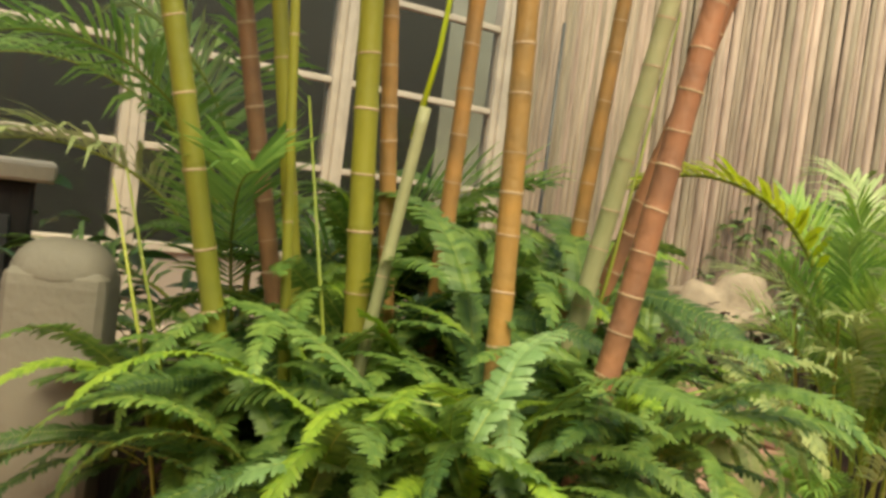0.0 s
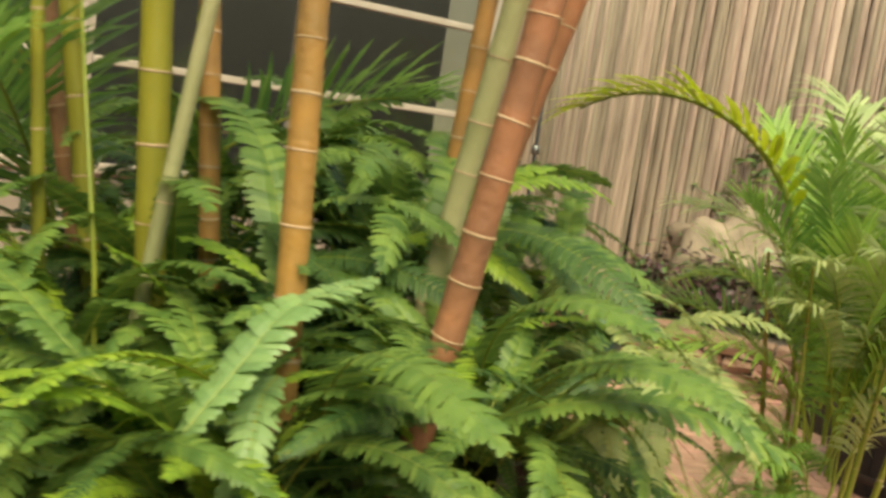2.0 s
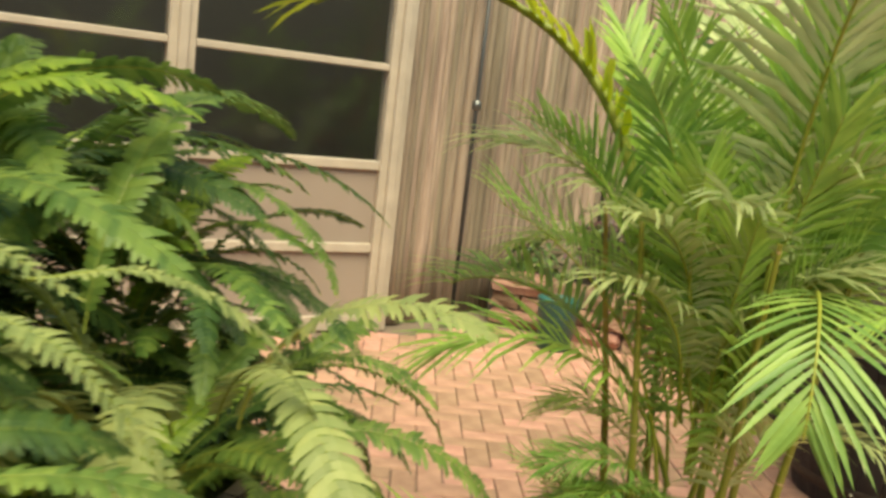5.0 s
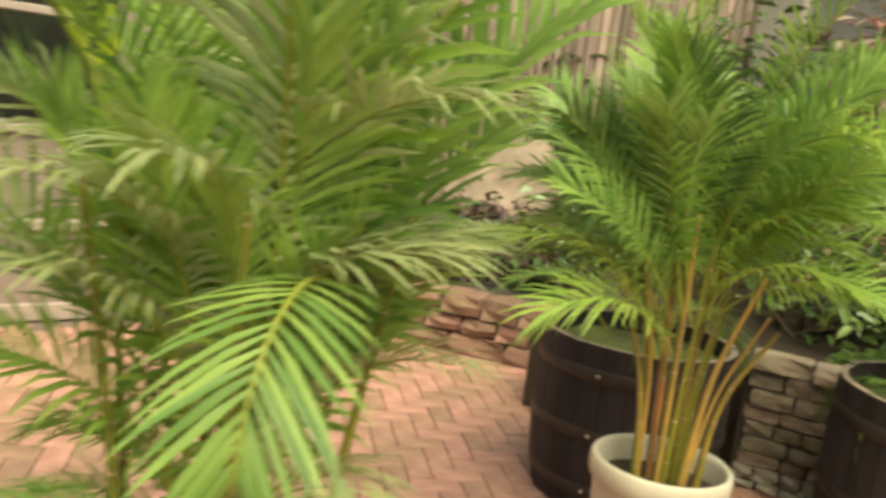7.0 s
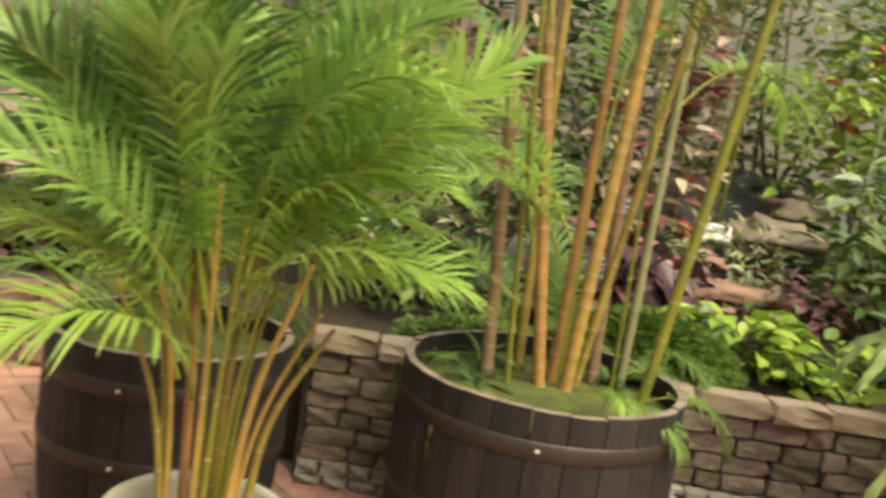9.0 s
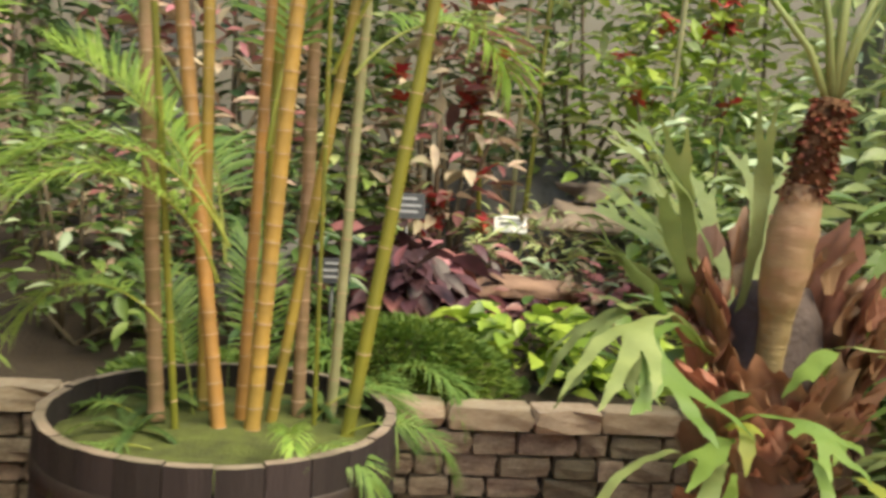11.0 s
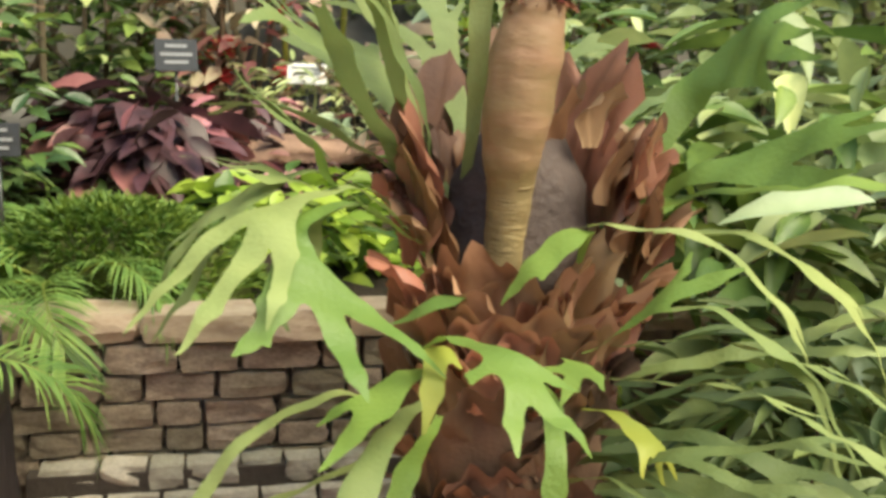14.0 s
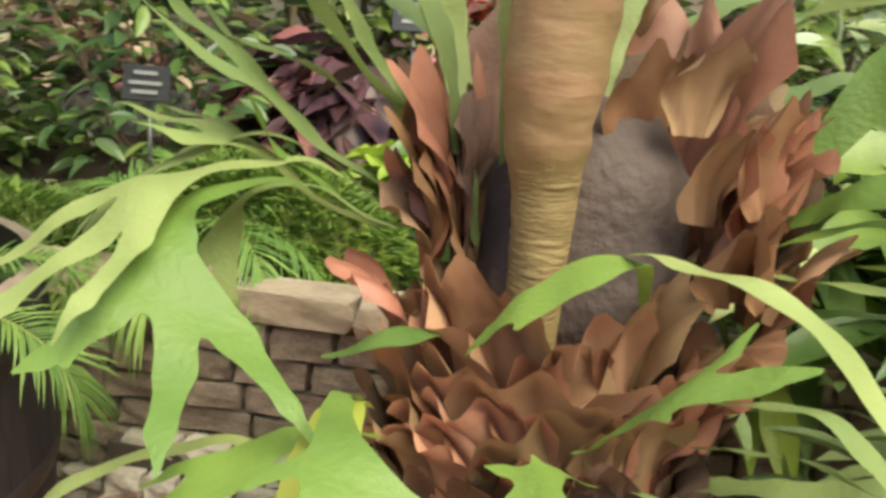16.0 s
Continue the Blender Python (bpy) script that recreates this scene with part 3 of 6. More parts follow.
def fern(at, seed, n=26, r=0.10, lo=-180, hi=180, big=1.0, low=8):
    rng = random.Random(seed)
    ob = thing("sword_fern", "dense bright green sword fern with arching feathered fronds", "fern", at, group="sword ferns")
    for i in range(n):
        az = lo + (hi - lo) * (i + rng.uniform(-.4, .4)) / n
        v = rng.choice((0, 0, 1, 1, 2, 2, 3, 5, 5, 7, 7, 4 if rng.random() < .5 else 0, 6 if rng.random() < .6 else 1))
        a = radians(az)
        q = r * rng.random()
        child("frond", FERN[v], ob, turn((q * math.cos(a), q * math.sin(a), rng.uniform(-0.02, 0.06)), az, rng.uniform(-22, 14), rng.uniform(-28, 28), big * rng.uniform(0.72, 1.12)))
    for i in range(low):
        az = lo + (hi - lo) * rng.random()
        a = radians(az)
        child("frond", FERN[rng.choice((2, 3, 7))], ob, turn((r * math.cos(a), r * math.sin(a), 0), az, rng.uniform(-70, -35), rng.uniform(-30, 30), big * rng.uniform(0.7, 1.0)))
    return ob


for k, (x, y, z, n, b) in enumerate(((-0.80, -0.64, 0.77, 34, 0.9), (-0.68, -0.28, 0.80, 34, .95), (-1.02, -0.78, 0.70, 30, 1.0), (-1.00, -0.20, 0.74, 30, 1.05),
                                     (-1.25, -0.55, 0.74, 28, 1.0), (-0.90, 0.30, 0.58, 36, 1.0), (-1.08, 0.60, 0.58, 32, .95), (-1.20, 0.25, 0.66, 30, 1.1),
                                     (-1.50, -0.30, 0.72, 26, 1.0), (-1.42, -0.62, 0.68, 28, 1.0), (-1.28, 0.38, 0.92, 26, 1.3), (-1.15, 0.05, 0.92, 24, 1.3), (-1.50, 0.05, 0.94, 24, 1.35),
                                     (-1.16, 0.52, 0.80, 26, 1.0), (-1.30, -0.30, 0.88, 22, 1.15))):
    fern((x, y, z + .215), 100 + k, n + 8, 0.11, big=b * .86, low=16)
f0 = thing("sword_fern", "sword fern with long pale fronds in front of the canes", "fern", (-0.74, -0.52, 0.92), group="sword ferns")
for v, az, tilt, roll, s, dx, dy, dz in ((0, -35, -5, 10, 1.05, -.02, .0, .1), (4, -80, -22, 20, 1.0, -.05, -.06, .14), (6, -120, -20, 0, 1.0, -.08, -.08, .12), (5, -160, -20, -20, 1.0, -.1, -.1, .1), (4, 190, -10, 25, 1.0, -.35, -.15, .12), (6, 230, -5, 10, 1.0, -.3, -.2, .12),
                                         (2, -60, -45, 0, 1.1, .02, -.1, .05), (0, -20, -35, 0, 1.1, .05, 0, .05), (0, 10, -10, 10, 1.1, .05, .1, .06), (2, -5, -20, -10, 1.15, .0, .25, .06),
                                         (5, -40, -30, 0, 1.1, .05, .3, .08), (0, 150, 10, 0, 1.2, -.2, .1, .2), (0, 120, 14, 0, 1.1, -.1, .35, .2), (0, 100, 12, 0, 1.0, -.1, .75, .18), (0, 130, 16, 0, 1.0, -.25, .7, .2)):
    child("frond", FERN[v], f0, turn((dx, dy, dz), az, tilt, roll, s))
SV, DR = M_fern_sv, M_fern_dry
for k, (P, m, w, ov) in enumerate((
        (((-.745, -.78, 1.10), (-.742, -.70, 1.177), (-.748, -.614, 1.239), (-.759, -.448, 1.262)), SV, .066, 1.5), (((-.77, -.60, 1.15), (-.745, -.65, 1.14), (-.71, -.70, 1.09), (-.69, -.73, 1.03)), SV, .052, 1.4),
        (((-.83, -.91, 1.15), (-.811, -.865, 1.163), (-.801, -.798, 1.143), (-.776, -.733, 1.10)), M_fern_lt, .042, 1.7), (((-.90, -.74, 1.12), (-.97, -.77, 1.18), (-1.10, -.78, 1.235), (-1.219, -.79, 1.25)), M_fern, .066, 1.4),
        (((-.94, -.78, 1.08), (-.985, -.83, 1.117), (-1.03, -.89, 1.16), (-1.063, -.936, 1.176)), M_fern_lt, .046, 1.6), (((-.866, -.649, 1.13), (-.958, -.72, 1.134), (-1.07, -.77, 1.07), (-1.05, -.90, .99)), M_fern, .050, 1.3),
        (((-1.0, -.48, 1.10), (-1.02, -.53, 1.16), (-1.04, -.59, 1.22), (-1.051, -.648, 1.256)), M_fern_lt, .050, 1.4), (((-.93, -.47, 1.22), (-.97, -.483, 1.243), (-1.02, -.50, 1.258), (-1.067, -.508, 1.259)), M_fern_lt, .044, 1.5),
        (((-.83, -.21, 1.09), (-.77, -.16, 1.14), (-.668, -.074, 1.195), (-.561, -.042, 1.189)), M_fern_lt, .052, 1.1), (((-.80, .02, 1.12), (-.74, .0, 1.21), (-.677, .0, 1.262), (-.584, .06, 1.216)), DR, .050, .9),
        (((-.62, -.07, 1.22), (-.554, -.117, 1.214), (-.46, -.18, 1.148), (-.395, -.16, 1.02)), DR, .052, 1.0), (((-.80, -.55, 1.06), (-.75, -.52, 1.073), (-.68, -.47, 1.06), (-.60, -.43, 1.01)), SV, .052, 1.3),
        (((-.62, -.05, 1.22), (-.53, .0, 1.20), (-.46, .06, 1.10), (-.42, .10, .98)), DR, .050, .9), (((-.66, .05, 1.22), (-.60, .14, 1.23), (-.54, .22, 1.18), (-.50, .28, 1.08)), DR, .048, .9),
        (((-1.20, -.78, 1.04), (-1.30, -.80, 1.08), (-1.42, -.86, 1.09), (-1.53, -.92, 1.05)), M_fern, .075, 1.4), (((-.95, .10, 1.12), (-1.02, .18, 1.24), (-1.08, .25, 1.35), (-1.10, .28, 1.44)), M_fern, .060, 1.1),
        (((-.88, -.02, 1.12), (-.90, .06, 1.24), (-.93, .12, 1.34), (-.96, .14, 1.40)), M_fern, .056, 1.1), (((-.86, -.76, 1.02), (-.92, -.86, 1.06), (-.98, -.94, 1.05), (-1.02, -1.0, 1.0)), SV, .062, 1.3))):
    pts, tans, L = smooth_line(P, 20)
    o = pts[0].copy()
    fm = fern_frond_mesh("frond", m, L=L, n=int(L * 105), width=w, seed=150 + k, over=ov, line=([p - o for p in pts], tans))
    child("frond", fm, f0, Matrix.Translation(o - Vector((-.74, -.52, .92))))
lf = thing("leaf_litter", "low yellow-green leafy weed at the foot of the ferns", "plant", (-0.50, -0.30, 0.42))
lf.location = (-0.58, -0.28, 0.86)
rg = random.Random(5)
child("foliage", leaves_mesh("foliage", [((rg.uniform(-.1, .1), rg.uniform(-.1, .1), rg.uniform(0, .06)), (rg.uniform(-1, 1), rg.uniform(-1, 1), rg.uniform(0, .6)), .05, .03, rg.uniform(-.5, .5)) for _ in range(60)], M_lime), lf, Matrix())

fd = thing("sword_fern", "drying sword fern with pale yellowed fronds over the path", "fern", (-0.80, 0.28, 0.95), group="sword ferns")
FDRY = [fern_frond_mesh("frond", M_fern_dry, L=L, e0=e, arch=a, n=50, width=.075, seed=s, sway=w) for L, e, a, s, w in ((.46, 70, 130, 21, 14), (.52, 62, 140, 22, -12), (.40, 78, 110, 23, 8))]
for v, az, tl, s, dx, dy in ((0, -70, 0, 1.0, 0, 0), (1, -40, -5, 1.0, .02, .04), (2, -100, 5, 1.1, -.06, 0), (1, -15, 0, 1.0, .03, .1), (0, -55, -15, 1.15, .0, -.05), (2, 20, 0, 1.1, .05, .12), (0, -120, 4, 1.0, -.1, .05)):
    child("frond", FDRY[v], fd, turn((dx, dy, .02), az, tl, 8, s))

# ---- tall ringed canes over the ferns ----
def cane_palm(label, pts, r, material, seed, gap=0.085, crown=()):
    ob = thing("cane_palm", label, "palm", (0, 0, 0), group="ringed cane palms")
    cane(ob, pts, r, material, gap, seed=seed)
    for v, az, tilt, sc in crown:
        child("frond", PALM[v], ob, turn(pts[-1], az, tilt, 0, sc))
    return ob


def ext(b, t, z0, z1, bow=0.0):
    """Points of a leaning stem through b and t, from height z0 to z1."""
    b, t = Vector(b), Vector(t)
    d = (t - b) / (t.z - b.z)
    out = [b + d * (z - b.z) for z in (z0, z0 + (z1 - z0) * .33, z0 + (z1 - z0) * .66, z1)]
    out[1] += Vector((bow, 0, 0))
    out[2] += Vector((bow, 0, 0))
    return out


OR, RB, GR = "orange-brown ringed palm cane rising from the ferns", "red-brown leaning ringed palm cane among the ferns", "olive-green smooth palm cane among the ferns"
cane_palm(OR, ext((-.853, -.503, 1.183), (-.877, -.515, 1.809), .70, 2.7), .021, M_cane_or, 1, crown=((0, 100, -15, 1.1), (1, 190, -25, 1.1), (4, 280, -10, 1.0)))
cane_palm(RB, ext((-.726, -.316, 1.187), (-.635, -.285, 1.866), .70, 2.6, .006), .0245, M_cane_rd, 2, gap=.075, crown=((1, 20, -30, 1.0), (0, 140, -20, 1.1)))
cane_palm(RB, ext((-.853, -.063, 1.295), (-.780, -.060, 1.552), .70, 2.5), .020, M_cane_rd, 3, gap=.07, crown=((2, 70, -30, 1.0),))
cane_palm(GR, ext((-1.372, -.673, 1.193), (-1.464, -.772, 1.747), .68, 2.5, .012), .022, M_cane_gr, 4, gap=.12, crown=((1, 200, -30, 1.0), (3, 260, -40, 1.0), (0, 160, -40, 1.0)))
cane_palm("slender brown ringed palm cane behind the ferns", ext((-1.467, -.419, 1.283), (-1.55, -.498, 1.817), .68, 2.4), .021, M_cane_rd, 5, crown=((3, 230, -30, 1.0), (1, 310, -45, .9)))
cane_palm(GR, ext((-1.191, -.453, 1.21), (-1.225, -.478, 1.82), .70, 2.6, -.008), .0255, M_cane_gr, 6, gap=.11, crown=((0, 60, -25, 1.0), (2, 330, -35, 1.0)))
cane_palm(OR, ext((-1.251, -.311, 1.387), (-1.291, -.340, 1.855), .70, 2.5), .019, M_cane_or, 7, crown=((3, 110, -30, 1.0),))
cane_palm(OR, ext((-1.233, -.12, 1.424), (-1.228, -.117, 1.835), .70, 2.4, .01), .021, M_cane_or, 8, gap=.1, crown=((1, 30, -40, .9), (2, 250, -40, .9)))
cane_palm("pale green palm cane with white-waxed rings", ext((-.852, -.15, 1.31), (-.765, -.135, 1.89), .70, 2.6), .021, M_cane_pl, 9, gap=.1, crown=((0, 80, -20, 1.1), (2, 170, -35, 1.0)))
cane_palm(OR, ext((-.944, -.026, 1.375), (-.917, -.015, 1.837), .66, 2.5), .018, M_cane_or, 10, crown=((2, 45, -30, 1.0),))
cane_palm("thin yellow young palm stem in the ferns", ext((-1.24, -.619, 1.24), (-1.259, -.636, 1.547), .70, 2.2), .010, M_cane_gr, 11, gap=.16, crown=((1, 180, -30, .8),))
cane_palm("olive palm cane behind the ferns", ext((-1.375, -.471, 1.365), (-1.417, -.508, 1.701), .68, 2.4), .018, M_cane_gr, 12, gap=.13, crown=((3, 290, -40, .9), (2, 350, -40, .8)))
cane_palm("whitish split leaf sheath standing in the ferns", ext((-1.112, -.519, 1.227), (-1.074, -.493, 1.60), .70, 1.62), .013, M_cane_pl, 13, gap=.3)
st = thing("leaf_stalk", "long thin yellow leaf stalk leaning across the canes", "stem", (0, 0, 0))
V, F = tube([(-1.085, -.50, 1.56), (-1.062, -.485, 1.72), (-1.02, -.46, 2.3)], [.006, .005, .004], n=8)
mesh_ob("stalk", V, F, M_palm_yl, st, smooth=True)
for k, (a, b) in enumerate((((-1.13, -.55, .72), (-1.30, -.55, 1.62)), ((-1.40, -.70, .72), (-1.52, -.80, 1.42)), ((-.93, -.12, .74), (-.77, -.05, 1.9)), ((-1.46, -.60, .7), (-1.56, -.74, 1.44)))):
    st = thing("leaf_stalk", "thin yellow-green leaf stalk among the canes", "stem", (0, 0, 0), group="thin leaf stalks")
    a, b = Vector(a), Vector(b)
    V, F = tube([a, a.lerp(b, .5) + Vector((.015, 0, .02)), b], [.0045, .004, .002], n=6)
    mesh_ob("stalk", V, F, M_rachis, st, smooth=True)
for k, (x, y, z, sx, sy, sz, n) in enumerate(((-2.0, .10, .0, .22, .30, 1.15, 420), (-1.85, .65, .0, .22, .28, 1.05, 380), (-2.15, -.35, .0, .22, .25, 1.2, 360))):
    shrub("shrub", "dark green leafy shrub between the canes and the glazing", "shrub", (x, y, z), (sx, sy, sz), n, .11, M_shrub3, .35, 500 + k, M_fern_dk, .4, 7, .3, .4)
# low fronds behind the canes and over the pillar
palm("young palm with dark fronds behind the canes", (-1.75, -0.20, 0.0), [(v, az, t, s, z) for v, az, t, s, z in (
    (6, 250, -10, 1.0, 1.1), (1, 205, -30, 1.0, 1.0), (1, 285, 5, .9, 1.45), (0, 320, -20, .9, 1.0), (0, 20, -15, .9, 1.0), (1, 60, -20, .9, 1.0), (3, 180, 0, 1.1, 1.0), (3, 340, -40, .7, .9), (1, 270, 0, .9, 1.3), (6, 240, 5, .9, 1.4), (1, 225, -5, .9, 1.3))], 3,
     stems=[([(0, 0, 0), (.02, 0, .6), (.0, .02, 1.3)], .02, M_cane_gr)])
palm("young palm with pale thin fronds behind the canes", (-1.42, 0.12, 0.70), [(v, az, t, s, z) for v, az, t, s, z in (
    (4, 230, -10, .55, .1), (6, 320, 0, .55, .15), (2, 10, -10, .6, .1), (4, 60, 0, .5, .1), (6, 280, -10, .5, .2), (2, 190, -5, .55, .1), (4, 340, -15, .6, .2))], 8)

# ---- large areca beside the path ----
P1AT = (-0.47, 1.33, 0)
p1pot = pot("dark brown resin pot under the large palm", P1AT, 0.21, 0.42, M_stave)
p1stems = [([(.12 * math.cos(a), .12 * math.sin(a), .34), (.16 * math.cos(a) * 1.1, .16 * math.sin(a), .8), (.24 * math.cos(a), .24 * math.sin(a), 1.25)], .011, m)
           for a, m in ((0.3, M_cane_gr), (1.2, M_cane_gr), (2.4, M_cane_gr), (3.3, M_cane_yl), (4.4, M_cane_gr), (5.4, M_cane_gr))]
rg = random.Random(21)
spec = []
for i in range(52):
    az = i * 137.5 % 360
    wst = 140 < az < 250
    est = az > 225 or az < 50
    if wst and i % 2:
        continue
    spec.append((rg.choice((5, 6, 5, 0, 6)) if est else rg.choice((0, 0, 1, 2, 5, 2, 6)), az, rg.uniform(2, 8) if wst else rg.uniform(8, 16), rg.uniform(0.72, .95) * (.85 if wst else .72 if est else 1.15), rg.uniform(.6, 1.1)))
for az in (195, 225, 245, 265, 285, 305, 180, 210, 230, 255, 275, 240, 200, 220, 250):
    spec.append((rg.choice((4, 0, 4, 1, 2)), az, rg.uniform(-14, 8), rg.uniform(.34, .50), rg.uniform(.36, .66)))
for az, z in ((196, .72), (212, .62), (184, .66)):
    spec.append((2, az, 4, .40, z))
P1 = palm("large areca palm with bright green arching fronds beside the path", P1AT, spec, 22, stems=p1stems)
child("frond", palm_frond_mesh("frond", M_palm_yl, L=.95, e0=82, arch=118, n=26, leaf=.18, width=.030, seed=31, s0=.26, droop=.25, vee=20, r=.014), P1, turn((-.12, -.10, 1.16), 210, 0, 0, 1.0), "yellow-green young frond")
child("frond", palm_frond_mesh("frond", M_palm_dry, L=1.0, e0=86, arch=64, n=38, leaf=.25, width=.016, seed=32, s0=.25, droop=.35), P1, turn((.10, -.05, .95), 300, 4, 0, 1.0), "pale drying frond")
child("frond", palm_frond_mesh("frond", M_palm_dry, L=.85, e0=86, arch=50, n=40, leaf=.20, width=.015, seed=37, s0=.35, droop=.3), P1, turn((.06, .02, .95), 20, 0, 0, 1.0), "pale drying frond")
child("frond", palm_frond_mesh("frond", M_palm, L=.56, e0=54, arch=150, n=20, leaf=.135, width=.0125, seed=33, s0=.36, droop=.22, vee=4, ang0=66, ang1=30), P1, turn((.145, .07, 1.05), 288, 0, 0, 1.0), "bright frond hanging over the path")
child("frond", palm_frond_mesh("frond", M_palm, L=.6, e0=50, arch=80, n=28, leaf=.19, width=.012, seed=34, s0=.3), P1, turn((-.1, 0, .85), 178, 0, 0, 1.0))
child("frond", palm_frond_mesh("frond", M_palm_lt, L=.7, e0=35, arch=60, n=30, leaf=.17, width=.012, seed=35, s0=.3), P1, turn((-.05, -.08, .42), 222, 0, 0, 1.0))
child("frond", palm_frond_mesh("frond", M_palm_lt, L=.55, e0=55, arch=95, n=24, leaf=.24, width=.016, seed=36, s0=.2), P1, turn((.0, -.10, .38), 262, 0, 0, 1.0))
for k, (az, e, ar, L) in enumerate(((85, 62, 70, .6), (100, 50, 60, .6), (112, 38, 60, .6))):
    child("frond", palm_frond_mesh("frond", M_palm_lt if k % 2 else M_palm, L=L, e0=e, arch=ar, n=34, leaf=.20, width=.014, seed=90 + k, s0=.3, droop=.35), P1, turn((.08, .02, .85), az, 0, 0, 1.0))

# ---- areca in the pale pot ----
pot("cream-white resin flower pot on the brick paving", (-0.12, 2.80, 0), 0.195, 0.50)
rg = random.Random(41)
stems, spec = [], []
for i in range(15):
    a = i * 2.399
    q = .035 + .008 * (i % 9)
    ln = rg.uniform(.48, .80)
    f = rg.uniform(1.6, 2.6)
    stems.append(([(q * math.cos(a), q * math.sin(a), .41), (q * f * .8 * math.cos(a), q * f * .7 * math.sin(a), .41 + ln * .55), (q * f * 1.5 * math.cos(a), q * f * 1.3 * math.sin(a), .41 + ln)], rg.uniform(.007, .0135),
                  rg.choice((M_cane_yl, M_cane_gr, M_cane_yl, M_cane_gr, M_cane_or))))
    spec.append((rg.choice((0, 5, 5, 2, 3, 0)), math.degrees(a), rg.uniform(2, 16), rg.uniform(.55, .8), rg.uniform(.85, 1.08)))
for i in range(22):
    spec.append((rg.choice((0, 5, 5, 3, 2)), i * 67 % 360, rg.uniform(0, 16), rg.uniform(.55, .8), rg.uniform(.92, 1.25)))
for az, tl, s, z, v in ((170, 6, .74, .82, 2), (195, 4, .78, .78, 2), (220, 2, .68, .74, 2), (150, 2, .74, .80, 2), (182, 10, .72, .80, 1), (175, -4, .7, .95, 1), (195, 0, .72, 1.0, 1), (150, -2, .7, .98, 1), (215, 2, .65, 1.05, 1), (10, 0, .65, 1.0, 1), (35, -3, .65, .98, 1), (345, 2, .6, 1.05, 1), (12, -8, .62, .92, 2), (28, -2, .62, .96, 2), (358, -6, .60, .88, 5), (345, 2, .58, .90, 2)):
    spec.append((v, az, tl, s, z))
P2 = palm("areca palm with thin yellow stems in the pale pot", (-0.12, 2.80, 0), spec, 42, stems=stems, spread=.07, roll=40)
child("frond", palm_frond_mesh("frond", M_palm_dry, L=.80, e0=48, arch=85, n=30, leaf=.15, width=.013, seed=44, s0=.45, droop=.5, vee=14), P2, turn((-.22, .05, .80), 172, 0, 0, 1.0), "pale yellow frond reaching over the paving")

# ---- barrels in front of the wall ----
barrel("dark wooden barrel planter with iron hoops and pale rim", (0.665, 3.66, 0), 12, 0.42, 0.685)
barrel("dark wooden barrel planter beside the stone wall", (-0.46, 3.70, 0), 33, 0.36, 0.63)
palm("young palm with drooping fronds in the dark barrel", (-0.46, 3.70, 0.54), [(v, az, t, s, z) for v, az, t, s, z in (
    (3, 30, -10, .75, .1), (0, 90, 0, .85, .1), (3, 150, -5, .8, .1), (1, 210, -20, .6, .1), (3, 330, -15, .7, .1), (0, 120, 10, .9, .15), (4, 50, -20, .8, .1), (3, 70, 5, .9, .1))], 51)
BC = "yellow ringed palm canes in the barrel"
P3 = thing("cane_palm", "clump of golden ringed palm canes growing in the barrel", "palm", (0, 0, 0))
for k, (b, t, r, m, gap) in enumerate((((.660, 3.66, .60), (.575, 3.70, 1.22), .0185, M_cane_or, .055), ((.735, 3.66, .60), (.775, 3.68, 1.36), .020, M_cane_yl, .05), ((.70, 3.74, .61), (.715, 3.78, 1.36), .015, M_cane_or, .06),
                                       ((.775, 3.74, .61), (.905, 3.78, 1.54), .014, M_cane_yl, .07), ((.965, 3.66, .60), (1.06, 3.68, 1.31), .0175, M_cane_gr, .12), ((.925, 3.80, .61), (.945, 3.84, 1.36), .014, M_cane_pl, .07),
                                       ((.50, 3.72, .61), (.455, 3.74, 1.28), .020, M_bark, .07), ((.60, 3.80, .61), (.57, 3.84, 1.50), .016, M_cane_yl, .08), ((.84, 3.82, .61), (.83, 3.86, 1.30), .018, M_bark, .06),
                                       ((.735, 3.84, .61), (.735, 3.90, 1.4), .015, M_cane_gr, .1), ((.56, 3.64, .60), (.50, 3.60, 1.4), .009, M_cane_gr, .1), ((.885, 3.72, .61), (.872, 3.72, 1.3), .006, M_cane_gr, .14))):
    cane(P3, ext(b, t, b[2] - .02, 2.35), r, m, gap=gap, seed=60 + k, band=.003)
DX, DY = .03, .27
